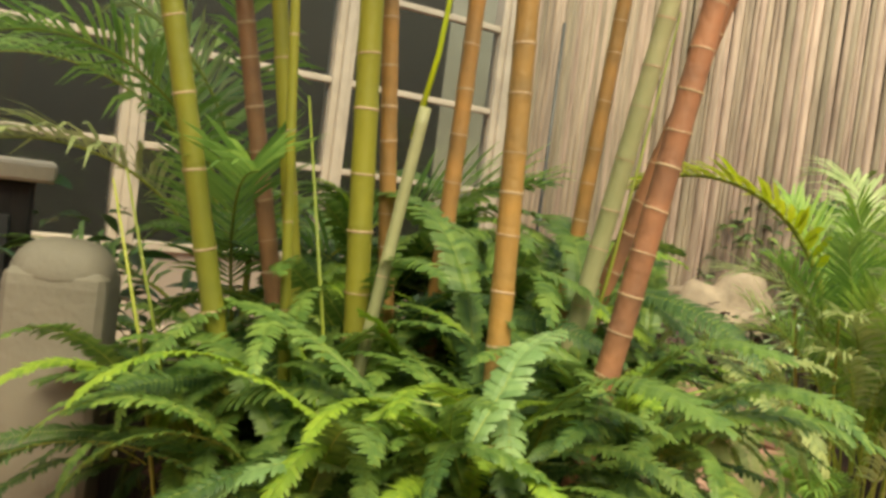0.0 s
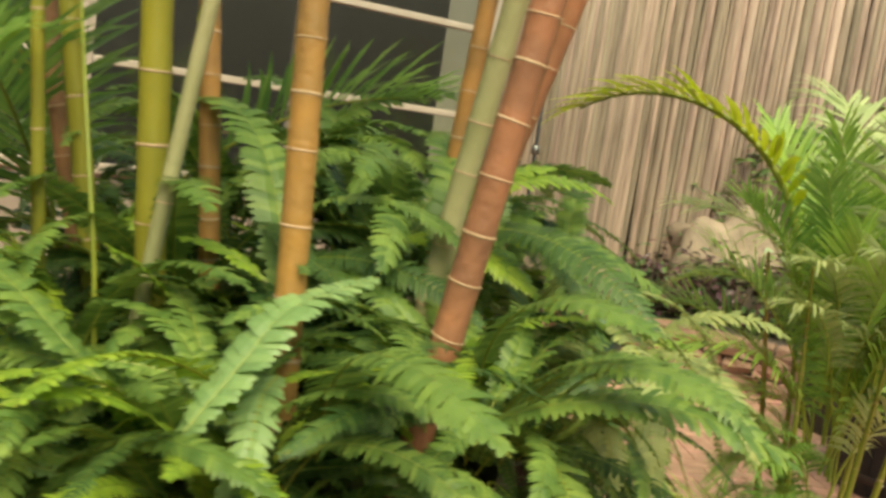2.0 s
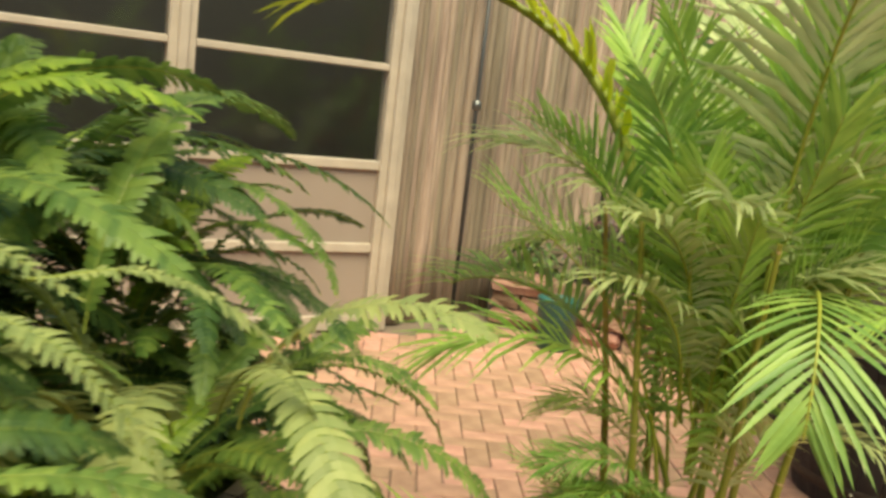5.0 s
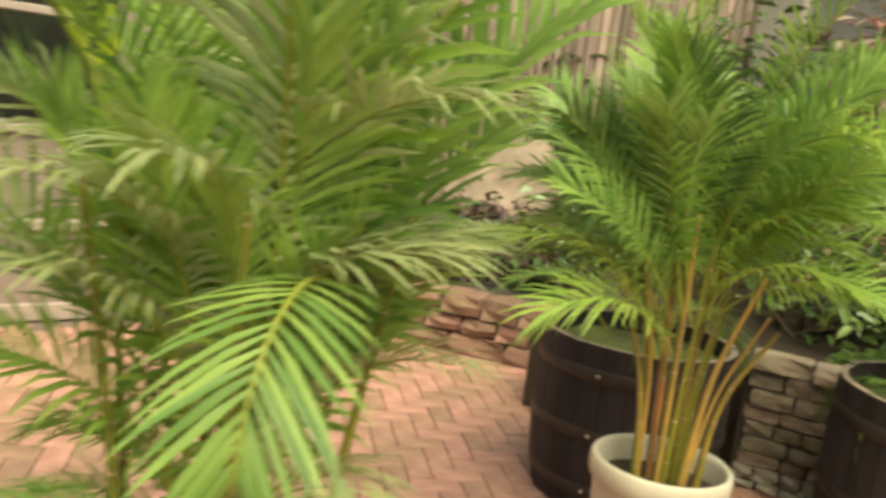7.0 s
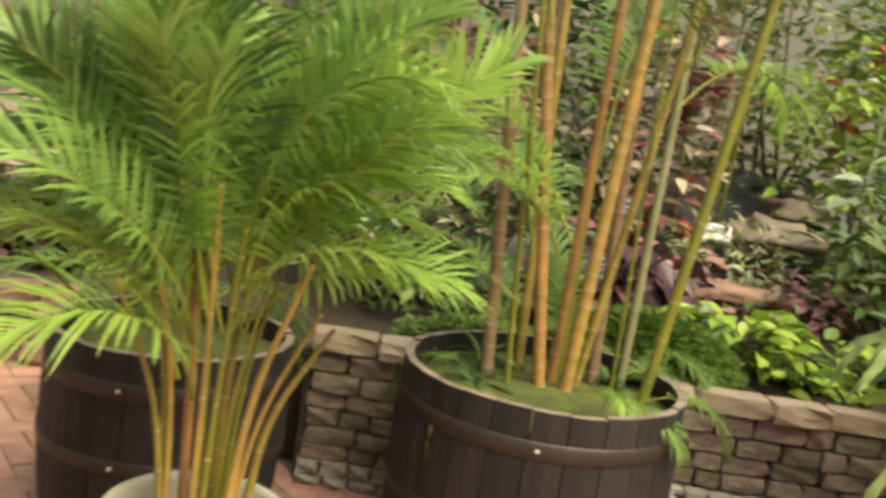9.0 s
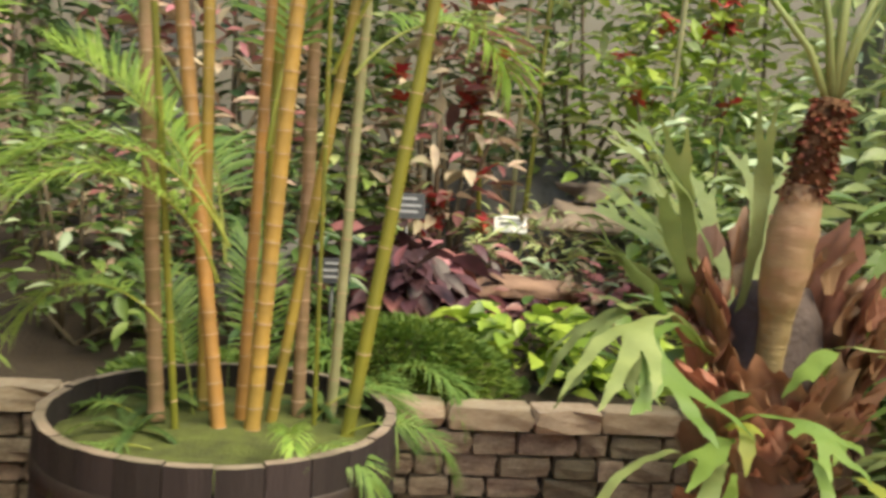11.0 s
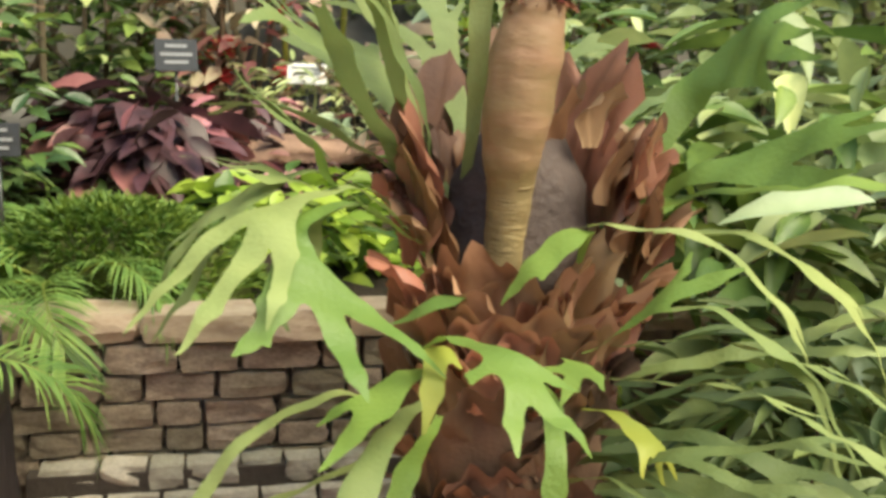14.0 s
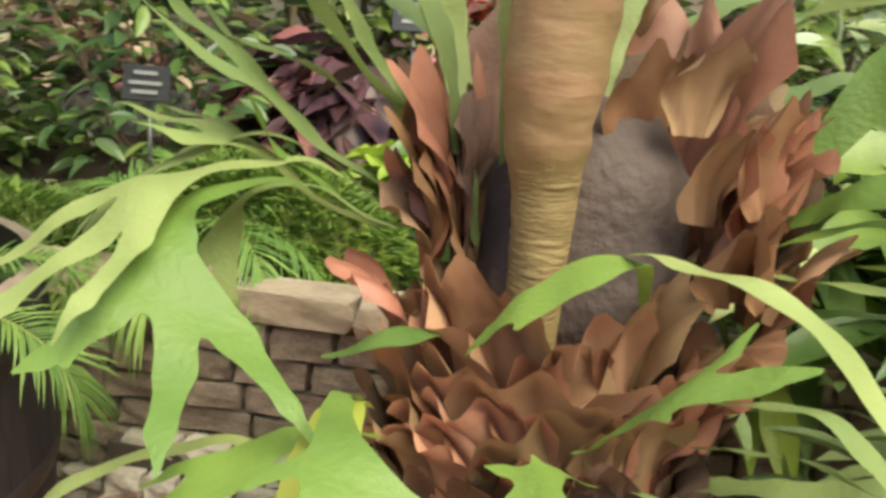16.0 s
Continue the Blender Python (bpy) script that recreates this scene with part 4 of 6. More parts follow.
for v, az, tl, s, at in ((2, 186, -6, .72, (.64, 3.32, 1.08)), (2, 200, 2, .66, (.62, 3.30, 1.0)), (5, 176, -20, .55, (.62, 3.34, 1.12)), (2, 270, 0, .30, (.80, 3.25, .61)), (0, 120, -10, .5, (.55, 3.5, .62)), (0, 100, 0, .55, (.7, 3.6, .62)), (4, 20, -10, .45, (.85, 3.5, .62)), (4, 310, -12, .36, (.84, 3.26, .61)), (4, 200, -30, .42, (.52, 3.25, .61)), (0, 60, 0, .9, (.7, 3.5, 1.3)), (1, 170, -10, .9, (.5, 3.5, 1.4)), (3, 330, -15, .9, (.85, 3.5, 1.5)),
                         (3, 200, 0, .9, (.5, 3.45, 1.6)), (1, 290, -20, .7, (.7, 3.4, 1.75)), (2, 30, -20, .8, (.9, 3.5, 1.5)), (4, 350, -24, .5, (.92, 3.38, .62)), (4, 150, -30, .5, (.45, 3.45, .61)), (1, 110, -10, .8, (.6, 3.6, 1.0)), (2, 160, -30, .5, (.5, 3.3, .9)), (0, 150, 0, .7, (.55, 3.5, 1.0))):
    child("frond", PALM[v], P3, turn((at[0] + DX, at[1] + DY, at[2]), az, tl, 0, s))
for x, y, n, sd in ((.46, 3.62, 14, 1), (.90, 3.86, 14, 2), (.48, 3.86, 14, 3)):
    g4 = random.Random(700 + sd)
    ob = thing("sword_fern", "small sword fern growing in the barrel moss", "fern", (x, y, .615), group="sword ferns")
    for i in range(n):
        az = 360 * i / n + g4.uniform(-12, 12)
        child("frond", FERN[g4.choice((0, 2, 3, 7, 1))], ob, turn((0, 0, 0), az, g4.uniform(-30, 5), g4.uniform(-25, 25), g4.uniform(.24, .40)))

# ---- staghorn fern on its trunk ----
def leaf_sheet(name, material, lobes, lift, cell=.0055, soft=.012):
    """A thin blade: the smooth union of tapering lobes, laid through lift(u, v). lobes: lines of (u, v, width)."""
    segs = []
    for line in lobes:
        for (u0, v0, w0), (u1, v1, w1) in zip(line, line[1:]):
            segs.append((u0, v0, w0 / 2, u1, v1, w1 / 2))
    lo_u = min(min(q[0] - q[2], q[3] - q[5]) for q in segs) - cell
    hi_u = max(max(q[0] + q[2], q[3] + q[5]) for q in segs) + cell
    lo_v = min(min(q[1] - q[2], q[4] - q[5]) for q in segs) - cell
    hi_v = max(max(q[1] + q[2], q[4] + q[5]) for q in segs) + cell
    us = np.arange(lo_u, hi_u + cell, cell)
    vs = np.arange(lo_v, hi_v + cell, cell)
    U, W = np.meshgrid(us, vs, indexing='ij')
    D = np.full(U.shape, 9.0)
    for u0, v0, r0, u1, v1, r1 in segs:
        du, dv = u1 - u0, v1 - v0
        t = np.clip(((U - u0) * du + (W - v0) * dv) / (du * du + dv * dv + 1e-12), 0, 1)
        d = np.hypot(U - u0 - t * du, W - v0 - t * dv) - (r0 + (r1 - r0) * t)
        h = np.maximum(soft - np.abs(D - d), 0) / soft
        D = np.minimum(D, d) - h * h * soft * .25
    V, F, corner, cut = [], [], {}, {}

    def corner_at(i, j):
        if (i, j) not in corner:
            corner[(i, j)] = len(V)
            V.append(lift(us[i], vs[j]))
        return corner[(i, j)]

    def cut_at(a, b):
        key = (a, b) if a < b else (b, a)
        if key not in cut:
            da, db = D[a], D[b]
            t = da / (da - db)
            cut[key] = len(V)
            V.append(lift(us[a[0]] + (us[b[0]] - us[a[0]]) * t, vs[a[1]] + (vs[b[1]] - vs[a[1]]) * t))
        return cut[key]
    inside = D < 0
    for i in range(len(us) - 1):
        for j in range(len(vs) - 1):
            c = ((i, j), (i + 1, j), (i + 1, j + 1), (i, j + 1))
            ins = [inside[q] for q in c]
            if not any(ins):
                continue
            poly = []
            for k in range(4):
                if ins[k]:
                    poly.append(corner_at(*c[k]))
                if ins[k] != ins[(k + 1) % 4]:
                    poly.append(cut_at(c[k], c[(k + 1) % 4]))
            if len(poly) > 2:
                F.append(poly)
    me = bpy.data.meshes.new(name)
    me.from_pydata([tuple(v) for v in V], [], F)
    me.materials.append(material)
    me.shade_smooth()
    return me


def spine_lift(pts, tans, L, seed, curl=1.2, wave=.004, roll=0.0):
    """Carries (along, across) to a place on a blade that follows the spine."""
    N = len(pts) - 1
    cr, sr = math.cos(radians(roll)), math.sin(radians(roll))

    def lift(u, v):
        s = u / L * N
        k = min(max(int(s), 0), N - 1)
        p = pts[k] + (pts[k + 1] - pts[k]) * (s - k)
        t = tans[k].lerp(tans[min(k + 1, N)], min(max(s - k, 0), 1)).normalized()
        side = Vector((-t.y, t.x, 0))
        side = side.normalized() if side.length > .05 else Vector((1, 0, 0))
        up = t.cross(side)
        side, up = side * cr + up * sr, up * cr - side * sr
        return p + side * v + up * (wave * math.sin(u * 33 + v * 21 + seed) + wave * .5 * math.sin(u * 71 - v * 40 + seed) - curl * v * v)
    return lift


def forked(L, stem, wide, forks, seed, spread, lobe):
    """Lobes of an antler-like blade that forks so many times."""
    rng = random.Random(seed)
    out = []

    def grow(u, v, th, l, w0, w1, depth):
        n = 5
        bend = radians(rng.uniform(-18, 18))
        line = []
        for k in range(n + 1):
            s = k / n
            w = w0 + (w1 - w0) * s if depth else (w0 + (w1 - w0) * min(1, s * 2)) * (1 - max(0, s - .45) / .55) ** .75 + .003
            line.append((u, v, w))
            h = th + bend * s
            u += math.cos(h) * l / n
            v += math.sin(h) * l / n
        out.append(line)
        if not depth:
            return
        u, v, w = line[-1]
        m = 2 if rng.random() < .7 else 3
        for i in range(m):
            q = 2 * i / (m - 1) - 1
            grow(u, v, th + bend + radians(spread) * q * rng.uniform(.7, 1.2), l * lobe * rng.uniform(.8, 1.4) * (1.15 if q == 0 else 1), w1 * .62, w1 * rng.uniform(.42, .58), depth - 1)
    grow(0, 0, 0, L * .58, stem, wide, forks)
    return out


def antler_mesh(name, material, L=0.42, stem=0.02, wide=0.085, e0=35, arch=90, forks=2, seed=0, spread=30, lobe=0.45, sway=0.0):
    pts, tans = rachis_curve(L * 1.6, e0, arch, power=1.1, n=32, sway=sway)
    return leaf_sheet(name, material, forked(L, stem * .8, wide * .8, forks, seed, spread * 1.15, lobe * 1.1), spine_lift(pts, tans, L * 1.6, seed))


def shield_mesh(name, material, H=.16, W=.13, seed=0, curl=.3, lobes=2.5):
    """A papery shield leaf standing on its base: wrapped sideways, its lobed upper edge curling outward (+x)."""
    rng = random.Random(seed)
    ph = [rng.uniform(0, 6.28) for _ in range(5)]
    V, F = [], []
    nu, nv = 15, 11
    for j in range(nv):
        v = j / (nv - 1)
        for i in range(nu):
            u = 2 * i / (nu - 1) - 1
            top = H * (1 - .30 * abs(u) ** 4 + .09 * math.sin(lobes * math.pi * u + ph[0]) + .035 * math.sin(8.5 * u + ph[1]))
            hw = W / 2 * (.50 + .50 * math.sin(min(1, .05 + 1.25 * v) * math.pi / 2)) * (1 + .08 * math.sin(7 * v + ph[2]) * v)
            y, z = u * hw, v * top
            x = -3.2 * y * y + curl * H * v ** 3 + .010 * v * math.sin(4.2 * u + ph[3]) + .005 * math.sin(9 * u + 6 * v + ph[4])
            V.append((x, y, z))
    for j in range(nv - 1):
        for i in range(nu - 1):
            a = j * nu + i
            F.append((a, a + 1, a + nu + 1, a + nu))
    me = bpy.data.meshes.new(name)
    me.from_pydata(V, [], F)
    me.materials.append(material)
    me.shade_smooth()
    return me


SX, SY = 1.93, 3.43
tr = thing("caudex_plant", "thick ringed tan trunk with a shaggy brown crown and green stalks", "plant", (0, 0, 0))
TRUNK = [(1.905, 3.43, .55, .032), (1.908, 3.43, .75, .031), (1.911, 3.43, .90, .032), (1.911, 3.42, 1.0, .036), (1.908, 3.408, 1.07, .046), (1.910, 3.40, 1.14, .053), (1.917, 3.398, 1.22, .054), (1.924, 3.398, 1.29, .047), (1.928, 3.398, 1.32, .042)]
tp, _, _ = smooth_line([p[:3] for p in TRUNK], 60)
def trunk_r(z):
    for p, q in zip(TRUNK, TRUNK[1:]):
        if z <= q[2]:
            u = (z - p[2]) / (q[2] - p[2])
            u = u * u * (3 - 2 * u)
            return p[3] + (q[3] - p[3]) * u
    return TRUNK[-1][3]


V, F = tube(tp, [trunk_r(p.z) for p in tp], n=28)
V = [Vector(v) + Vector((.004 * noise.noise(Vector(v) * 35), .004 * noise.noise(Vector(v) * 35 + Vector((5, 0, 0))), 0)) for v in V]
trunk = mesh_ob("trunk", V, F, M_bark, tr, "tan flaking swollen trunk, olive and ringed below", smooth=True)
trunk.data.materials.append(M_bark_y)
for f in trunk.data.polygons:
    f.material_index = 1 if f.center.z < 1.03 + .05 * noise.noise(f.center * 22) else 0


def trunk_at(z):
    for p, q in zip(TRUNK, TRUNK[1:]):
        if p[2] <= z <= q[2]:
            s = (z - p[2]) / (q[2] - p[2])
            return Vector(p[:3]).lerp(Vector(q[:3]), s), p[3] + (q[3] - p[3]) * s


for zz in (.81, .832, .85, .875, .893, .915, .938, .955, .978, 1.0, 1.02):
    c, r = trunk_at(zz)
    V, F = tube([c + Vector((0, 0, -.0035)), c, c + Vector((0, 0, .0035))], [r * .97, r * 1.008, r * .97], n=24, cap=False)
    mesh_ob("bark_ring", V, F, M_bark_y, tr, smooth=True)
rg = random.Random(77)
sp = []
CR0, CR1 = Vector((1.927, 3.398, 1.29)), Vector((1.975, 3.40, 1.51))
for i in range(420):
    s = rg.random()
    a = rg.uniform(0, 6.283)
    c = CR0.lerp(CR1, s)
    r = .046 - .010 * s
    sp.append((c + Vector((math.cos(a) * r * .8, math.sin(a) * r * .8, 0)), (math.cos(a), math.sin(a), rg.uniform(-.6, .5)), rg.uniform(.016, .034), rg.uniform(.010, .018), rg.uniform(-1, 1)))
V, F = tube([CR0, CR0.lerp(CR1, .5), CR1], [.044, .042, .030], n=14)
core = mesh_ob("shaggy_crown", V, F, M_hair, tr, "rust-brown shaggy scales", smooth=True)
tagged(child("shag", leaves_mesh("shag", sp, M_hair), core, Matrix()), kind="stuff")
for k, (dx, dy, dz, r) in enumerate(((-.10, .0, .42, .011), (.03, .05, .5, .014), (.14, .0, .42, .012), (-.2, .05, .3, .010), (.2, .1, .36, .010))):
    b = Vector((1.972, 3.40, 1.48))
    V, F = tube([b, b + Vector((dx * .3, dy * .3, dz * .45)), b + Vector((dx, dy, dz))], [r, r * .8, r * .6], n=10)
    mesh_ob("stalk", V, F, M_stag, tr, "green leaf stalk", smooth=True)
SPEC = [((-.20, .1, 1.82), 200, .34), ((.06, .05, 1.95), 60, .3), ((.14, 0, 1.86), -30, .40), ((.24, .1, 1.80), 10, .42)]
for (dx, dy, z), az, l in SPEC:
    a = radians(az)
    child("leaf", leaves_mesh("leaf", [((1.972 + dx, 3.40 + dy, z + .02), (math.cos(a), math.sin(a), -.1), l, l * .5, .1), ((1.972 + dx, 3.40 + dy, z + .02), (math.cos(a + 1), math.sin(a + 1), .1), l * .8, l * .4, .1)], M_stag_lt), tr, Matrix())

ped = thing("peat_pedestal", "brown fibrous peat column carrying the staghorn fern", "pedestal", (SX, SY, 0))
V, F = lathe([(.001, 0), (.15, 0), (.155, .2), (.145, .4), (.16, .55), (.165, .66), (.14, .76), (.10, .80), (.001, .82)], 40)
V = [(x * (1 + .22 * noise.noise(Vector((x * 9, y * 9, z * 8)))), y * (1 + .22 * noise.noise(Vector((x * 9, y * 9, z * 8 + 9)))), z) for x, y, z in V]
mesh_ob("column", V, F, M_shield_dk, ped, smooth=True)
V, F = lathe([(.001, .76), (.13, .78), (.125, .88), (.115, 1.0), (.08, 1.08), (.001, 1.10)], 36)
V = [(x * (1 + .3 * noise.noise(Vector((x * 9, y * 9, z * 11)))) + .03, y * .7 * (1 + .3 * noise.noise(Vector((x * 9, y * 9, z * 11 + 9)))) + .085, z) for x, y, z in V]
mesh_ob("fibre_core", V, F, M_core, ped, "dark fibrous core behind the trunk", smooth=True)
stag = thing("staghorn_fern", "large staghorn fern with brown shield leaves and forked green fronds", "fern", (SX, SY, 0))
SH = [shield_mesh("shield_leaf", m, H, W, sd, c, lb) for m, H, W, sd, c, lb in (
    (M_shield, .12, .13, 1, .35, 2.5), (M_shield, .16, .12, 2, .2, 2.0), (M_shield_dk, .15, .16, 3, .15, 1.5), (M_shield, .10, .11, 4, .45, 2.5),
    (M_shield_dk, .12, .14, 5, .3, 3.0), (M_shield, .15, .15, 6, .25, 3.0), (M_shield_lt, .11, .12, 7, .4, 2.0), (M_shield_lt, .13, .14, 8, .3, 2.5))]
rg = random.Random(81)


def shield(at, az, up, v, s=1.0, roll=0.0):
    """A shield leaf facing azimuth az; up 90 stands, 0 lies outward, over 90 leans in."""
    child("shield_leaf", SH[v], stag, Matrix.Translation((at[0] - SX, at[1] - SY, at[2])) @ Matrix.Rotation(radians(az), 4, 'Z') @ Matrix.Rotation(radians(90 - up), 4, 'Y') @ Matrix.Rotation(radians(roll), 4, 'X') @ Matrix.Scale(s, 4))


# ring of cupped leaves round the foot of the trunk
for i in range(18):
    az = 160 + 220 * (i + rg.uniform(-.35, .35)) / 18
    a, r = radians(az), .155 if i % 2 else .115
    shield((SX + r * math.cos(a), SY + .02 + r * math.sin(a), rg.uniform(.70, .73) if i % 2 else rg.uniform(.745, .775)), az, rg.uniform(86, 108), (7, 6, 7, 0, 6, 7, 5)[i % 7], rg.uniform(.95, 1.25), rg.uniform(-16, 16))
for az, z, up, v, sc in ((262, .73, 96, 7, 1.0), (284, .725, 92, 7, 1.1), (240, .73, 98, 6, 1.1), (305, .73, 92, 7, 1.0), (222, .735, 94, 6, .9), (330, .74, 84, 5, 1.05), (350, .75, 80, 0, 1.0), (205, .74, 90, 5, .95)):
    a = radians(az)
    shield((SX + .155 * math.cos(a), SY + .155 * math.sin(a), z - .04), az, up, v, sc, rg.uniform(-14, 14))
# tall leaves standing in a cup behind the trunk
for i in range(64):
    az = rg.choice((rg.uniform(-32, 40), rg.uniform(-25, 75), rg.uniform(70, 150), rg.uniform(140, 200)))
    a, r = radians(az), rg.uniform(.15, .23) if az < 60 else rg.uniform(.14, .19)
    low = .80 if az < 20 else .86
    shield((SX + .03 + r * math.cos(a), SY + .08 + r * math.sin(a) * .9, rg.uniform(low, 1.03 if az < 100 else .97)), az, rg.uniform(74, 100), rg.choice((0, 1, 1, 5, 6, 0, 2, 3)), rg.uniform(.7, 1.15), rg.uniform(-22, 22))
for x, y, z, az, up, v, s, roll in ((2.02, 3.50, 1.03, -40, 92, 5, .9, 10), (2.08, 3.44, .98, -40, 88, 7, .8, -12), (2.12, 3.42, .90, -45, 84, 0, .9, 8), (2.06, 3.47, 1.07, -50, 92, 6, .9, -5), (2.10, 3.58, 1.04, 20, 88, 1, 1.15, 8), (2.06, 3.64, 1.03, 60, 90, 5, 1.1, -10), (2.15, 3.50, .95, -10, 82, 0, 1.0, 12), (1.80, 3.62, .95, 165, 92, 1, 1.05, -6), (1.86, 3.68, 1.02, 120, 90, 2, 1.15, 5),
                                   (1.77, 3.52, .86, 185, 84, 5, .95, 10), (1.97, 3.72, 1.05, 90, 92, 1, 1.1, 4), (2.17, 3.44, .88, -20, 72, 7, .9, -12), (2.10, 3.36, .82, -40, 66, 0, .9, 10), (1.76, 3.42, .82, 200, 74, 3, 1.0, 0)):
    shield((x, y, z), az, up, v, s, roll)
# old leaves wrapped round the column below
for i in range(40):
    az = rg.uniform(165, 385)
    a = radians(az)
    shield((SX + .145 * math.cos(a), SY + .145 * math.sin(a), rg.uniform(.12, .62)), az, rg.uniform(78, 96), rg.choice((2, 4, 2, 4, 0, 5)), rg.uniform(.8, 1.3), rg.uniform(-25, 25))
for i in range(16):
    az = rg.uniform(190, 360)
    a = radians(az)
    shield((SX + .17 * math.cos(a), SY + .17 * math.sin(a), rg.uniform(.56, .70)), az, rg.uniform(78, 98), rg.choice((0, 4, 5, 6, 2)), rg.uniform(.8, 1.05), rg.uniform(-20, 20))


def antler(base, az, mesh, roll=0.0, label="", s=1.0):
    child("antler_frond", mesh, stag, turn((base[0] - SX, base[1] - SY, base[2]), az, 0, roll, s), label)


def A(material, L, wide, e0, arch, forks, seed, spread, lobe, stem=.018):
    return antler_mesh("antler_frond", material, L, stem, wide, e0, arch, forks, seed, spread, lobe)


def hero(material, P, lobes, seed=0, label="", curl=1.2, wave=.004, roll=0.0):
    """A frond along the points P. lobes: lines of (share of the length, across, width)."""
    pts, tans, L = smooth_line(P)
    me = leaf_sheet("antler_frond", material, [[(u * L, v, w) for u, v, w in line] for line in lobes], spine_lift(pts, tans, L, seed, curl, wave, roll), .005)
    child("antler_frond", me, stag, Matrix.Translation((-SX, -SY, 0)), label)


G, LT, YL = M_stag, M_stag_lt, M_stag_yl
# arching fronds on the side of the barrel
hero(LT, ((1.77, 3.42, .92), (1.67, 3.34, 1.0), (1.565, 3.27, .985), (1.60, 3.17, .90), (1.645, 3.05, .825)),
     (((0, 0, .012), (.35, 0, .026), (.58, 0, .052), (.68, 0, .056)), ((.66, .005, .048), (.82, .008, .034), (.93, 0, .022), (1.0, 0, .003)), ((.64, -.01, .05), (.72, -.055, .036), (.79, -.105, .020), (.81, -.13, .003)),
      ((.66, .01, .05), (.76, .06, .036), (.88, .105, .016), (.95, .135, .003)), ((.62, -.02, .03), (.70, -.07, .018), (.82, -.085, .003))), 2, "broad bright frond hanging in three points")
hero(G, ((1.76, 3.44, .94), (1.65, 3.38, 1.02), (1.54, 3.28, 1.0), (1.47, 3.18, .94), (1.42, 3.10, .875)),
     (((0, 0, .012), (.3, 0, .024), (.48, 0, .06)), ((.46, 0, .045), (.65, .015, .036), (.85, .015, .026), (1.0, 0, .003)), ((.46, -.01, .04), (.60, -.05, .034), (.80, -.075, .022), (.97, -.08, .003)),
      ((.48, .01, .04), (.62, .06, .030), (.76, .085, .018), (.86, .09, .003))), 5, "arching olive frond with long yellow-tipped fingers")
hero(G, ((1.75, 3.46, .94), (1.64, 3.42, 1.03), (1.51, 3.38, 1.01), (1.42, 3.35, .93), (1.36, 3.33, .83)),
     (((0, 0, .012), (.35, 0, .024), (.5, 0, .055)), ((.48, 0, .04), (.7, -.012, .034), (.88, -.015, .022), (1.0, -.01, .003)), ((.48, .01, .04), (.64, .05, .032), (.85, .07, .020), (1.02, .06, .003)), ((.5, -.01, .03), (.66, -.05, .024), (.84, -.06, .003))), 8)
hero(G, ((1.75, 3.40, .95), (1.67, 3.36, 1.0), (1.60, 3.34, .97), (1.58, 3.30, .88), (1.60, 3.27, .82)), (((0, 0, .012), (.4, 0, .03), (.55, 0, .045)), ((.52, 0, .03), (.75, .02, .024), (.97, .03, .003)), ((.52, 0, .03), (.72, -.03, .022), (.92, -.04, .003))), 9)
hero(G, ((1.79, 3.52, .93), (1.71, 3.45, .99), (1.60, 3.43, 1.08), (1.51, 3.42, 1.165), (1.45, 3.42, 1.24)),
     (((0, 0, .012), (.3, 0, .03), (.52, 0, .058)), ((.5, 0, .04), (.75, .01, .030), (1.0, .015, .003)), ((.5, -.01, .04), (.66, -.05, .028), (.84, -.065, .003)), ((.46, .01, .04), (.58, .05, .026), (.80, .075, .003)), ((.4, -.01, .03), (.5, -.045, .022), (.62, -.06, .003))), 11)
hero(G, ((1.78, 3.50, .92), (1.69, 3.44, .95), (1.58, 3.42, 1.02), (1.49, 3.40, 1.05), (1.41, 3.38, 1.06)),
     (((0, 0, .012), (.3, 0, .028), (.5, 0, .055)), ((.48, 0, .04), (.75, 0, .030), (1.0, -.005, .003)), ((.5, -.01, .04), (.68, -.05, .026), (.86, -.075, .003)), ((.48, .01, .04), (.66, .05, .026), (.82, .06, .003))), 13)
hero(G, ((1.80, 3.60, .95), (1.73, 3.50, 1.06), (1.65, 3.42, 1.19), (1.60, 3.38, 1.29)), (((0, 0, .014), (.4, 0, .036), (.75, 0, .050), (.9, 0, .034)), ((.8, .0, .03), (1.0, .016, .004)), ((.8, 0, .03), (.98, -.018, .004))), 15)
hero(G, ((1.80, 3.62, .97), (1.76, 3.58, 1.14), (1.70, 3.52, 1.30), (1.64, 3.47, 1.44)), (((0, 0, .014), (.4, 0, .034), (.66, 0, .046)), ((.62, 0, .034), (.8, .018, .026), (.98, .035, .003)), ((.62, 0, .034), (.82, -.018, .026), (1.03, -.03, .003))), 17)
hero(G, ((1.86, 3.52, .98), (1.858, 3.46, 1.14), (1.848, 3.43, 1.32), (1.83, 3.42, 1.52)), (((0, 0, .014), (.4, 0, .028), (.7, 0, .040)), ((.68, 0, .03), (.85, .02, .02), (1.0, .03, .003)), ((.68, 0, .03), (.85, -.015, .02), (1.05, -.03, .003))), 21)
hero(LT, ((1.78, 3.46, .92), (1.70, 3.40, .97), (1.63, 3.38, 1.03), (1.60, 3.36, 1.09)), (((0, 0, .010), (.4, 0, .022), (.7, 0, .034), (1, 0, .004)),), 23)
antler((1.780, 3.50, .98), 168, A(G, .42, .050, 66, 50, 2, 24, 20, .5), 0)
antler((1.80, 3.56, .96), 196, A(G, .40, .060, 48, 70, 2, 12, 26, .55), 10)
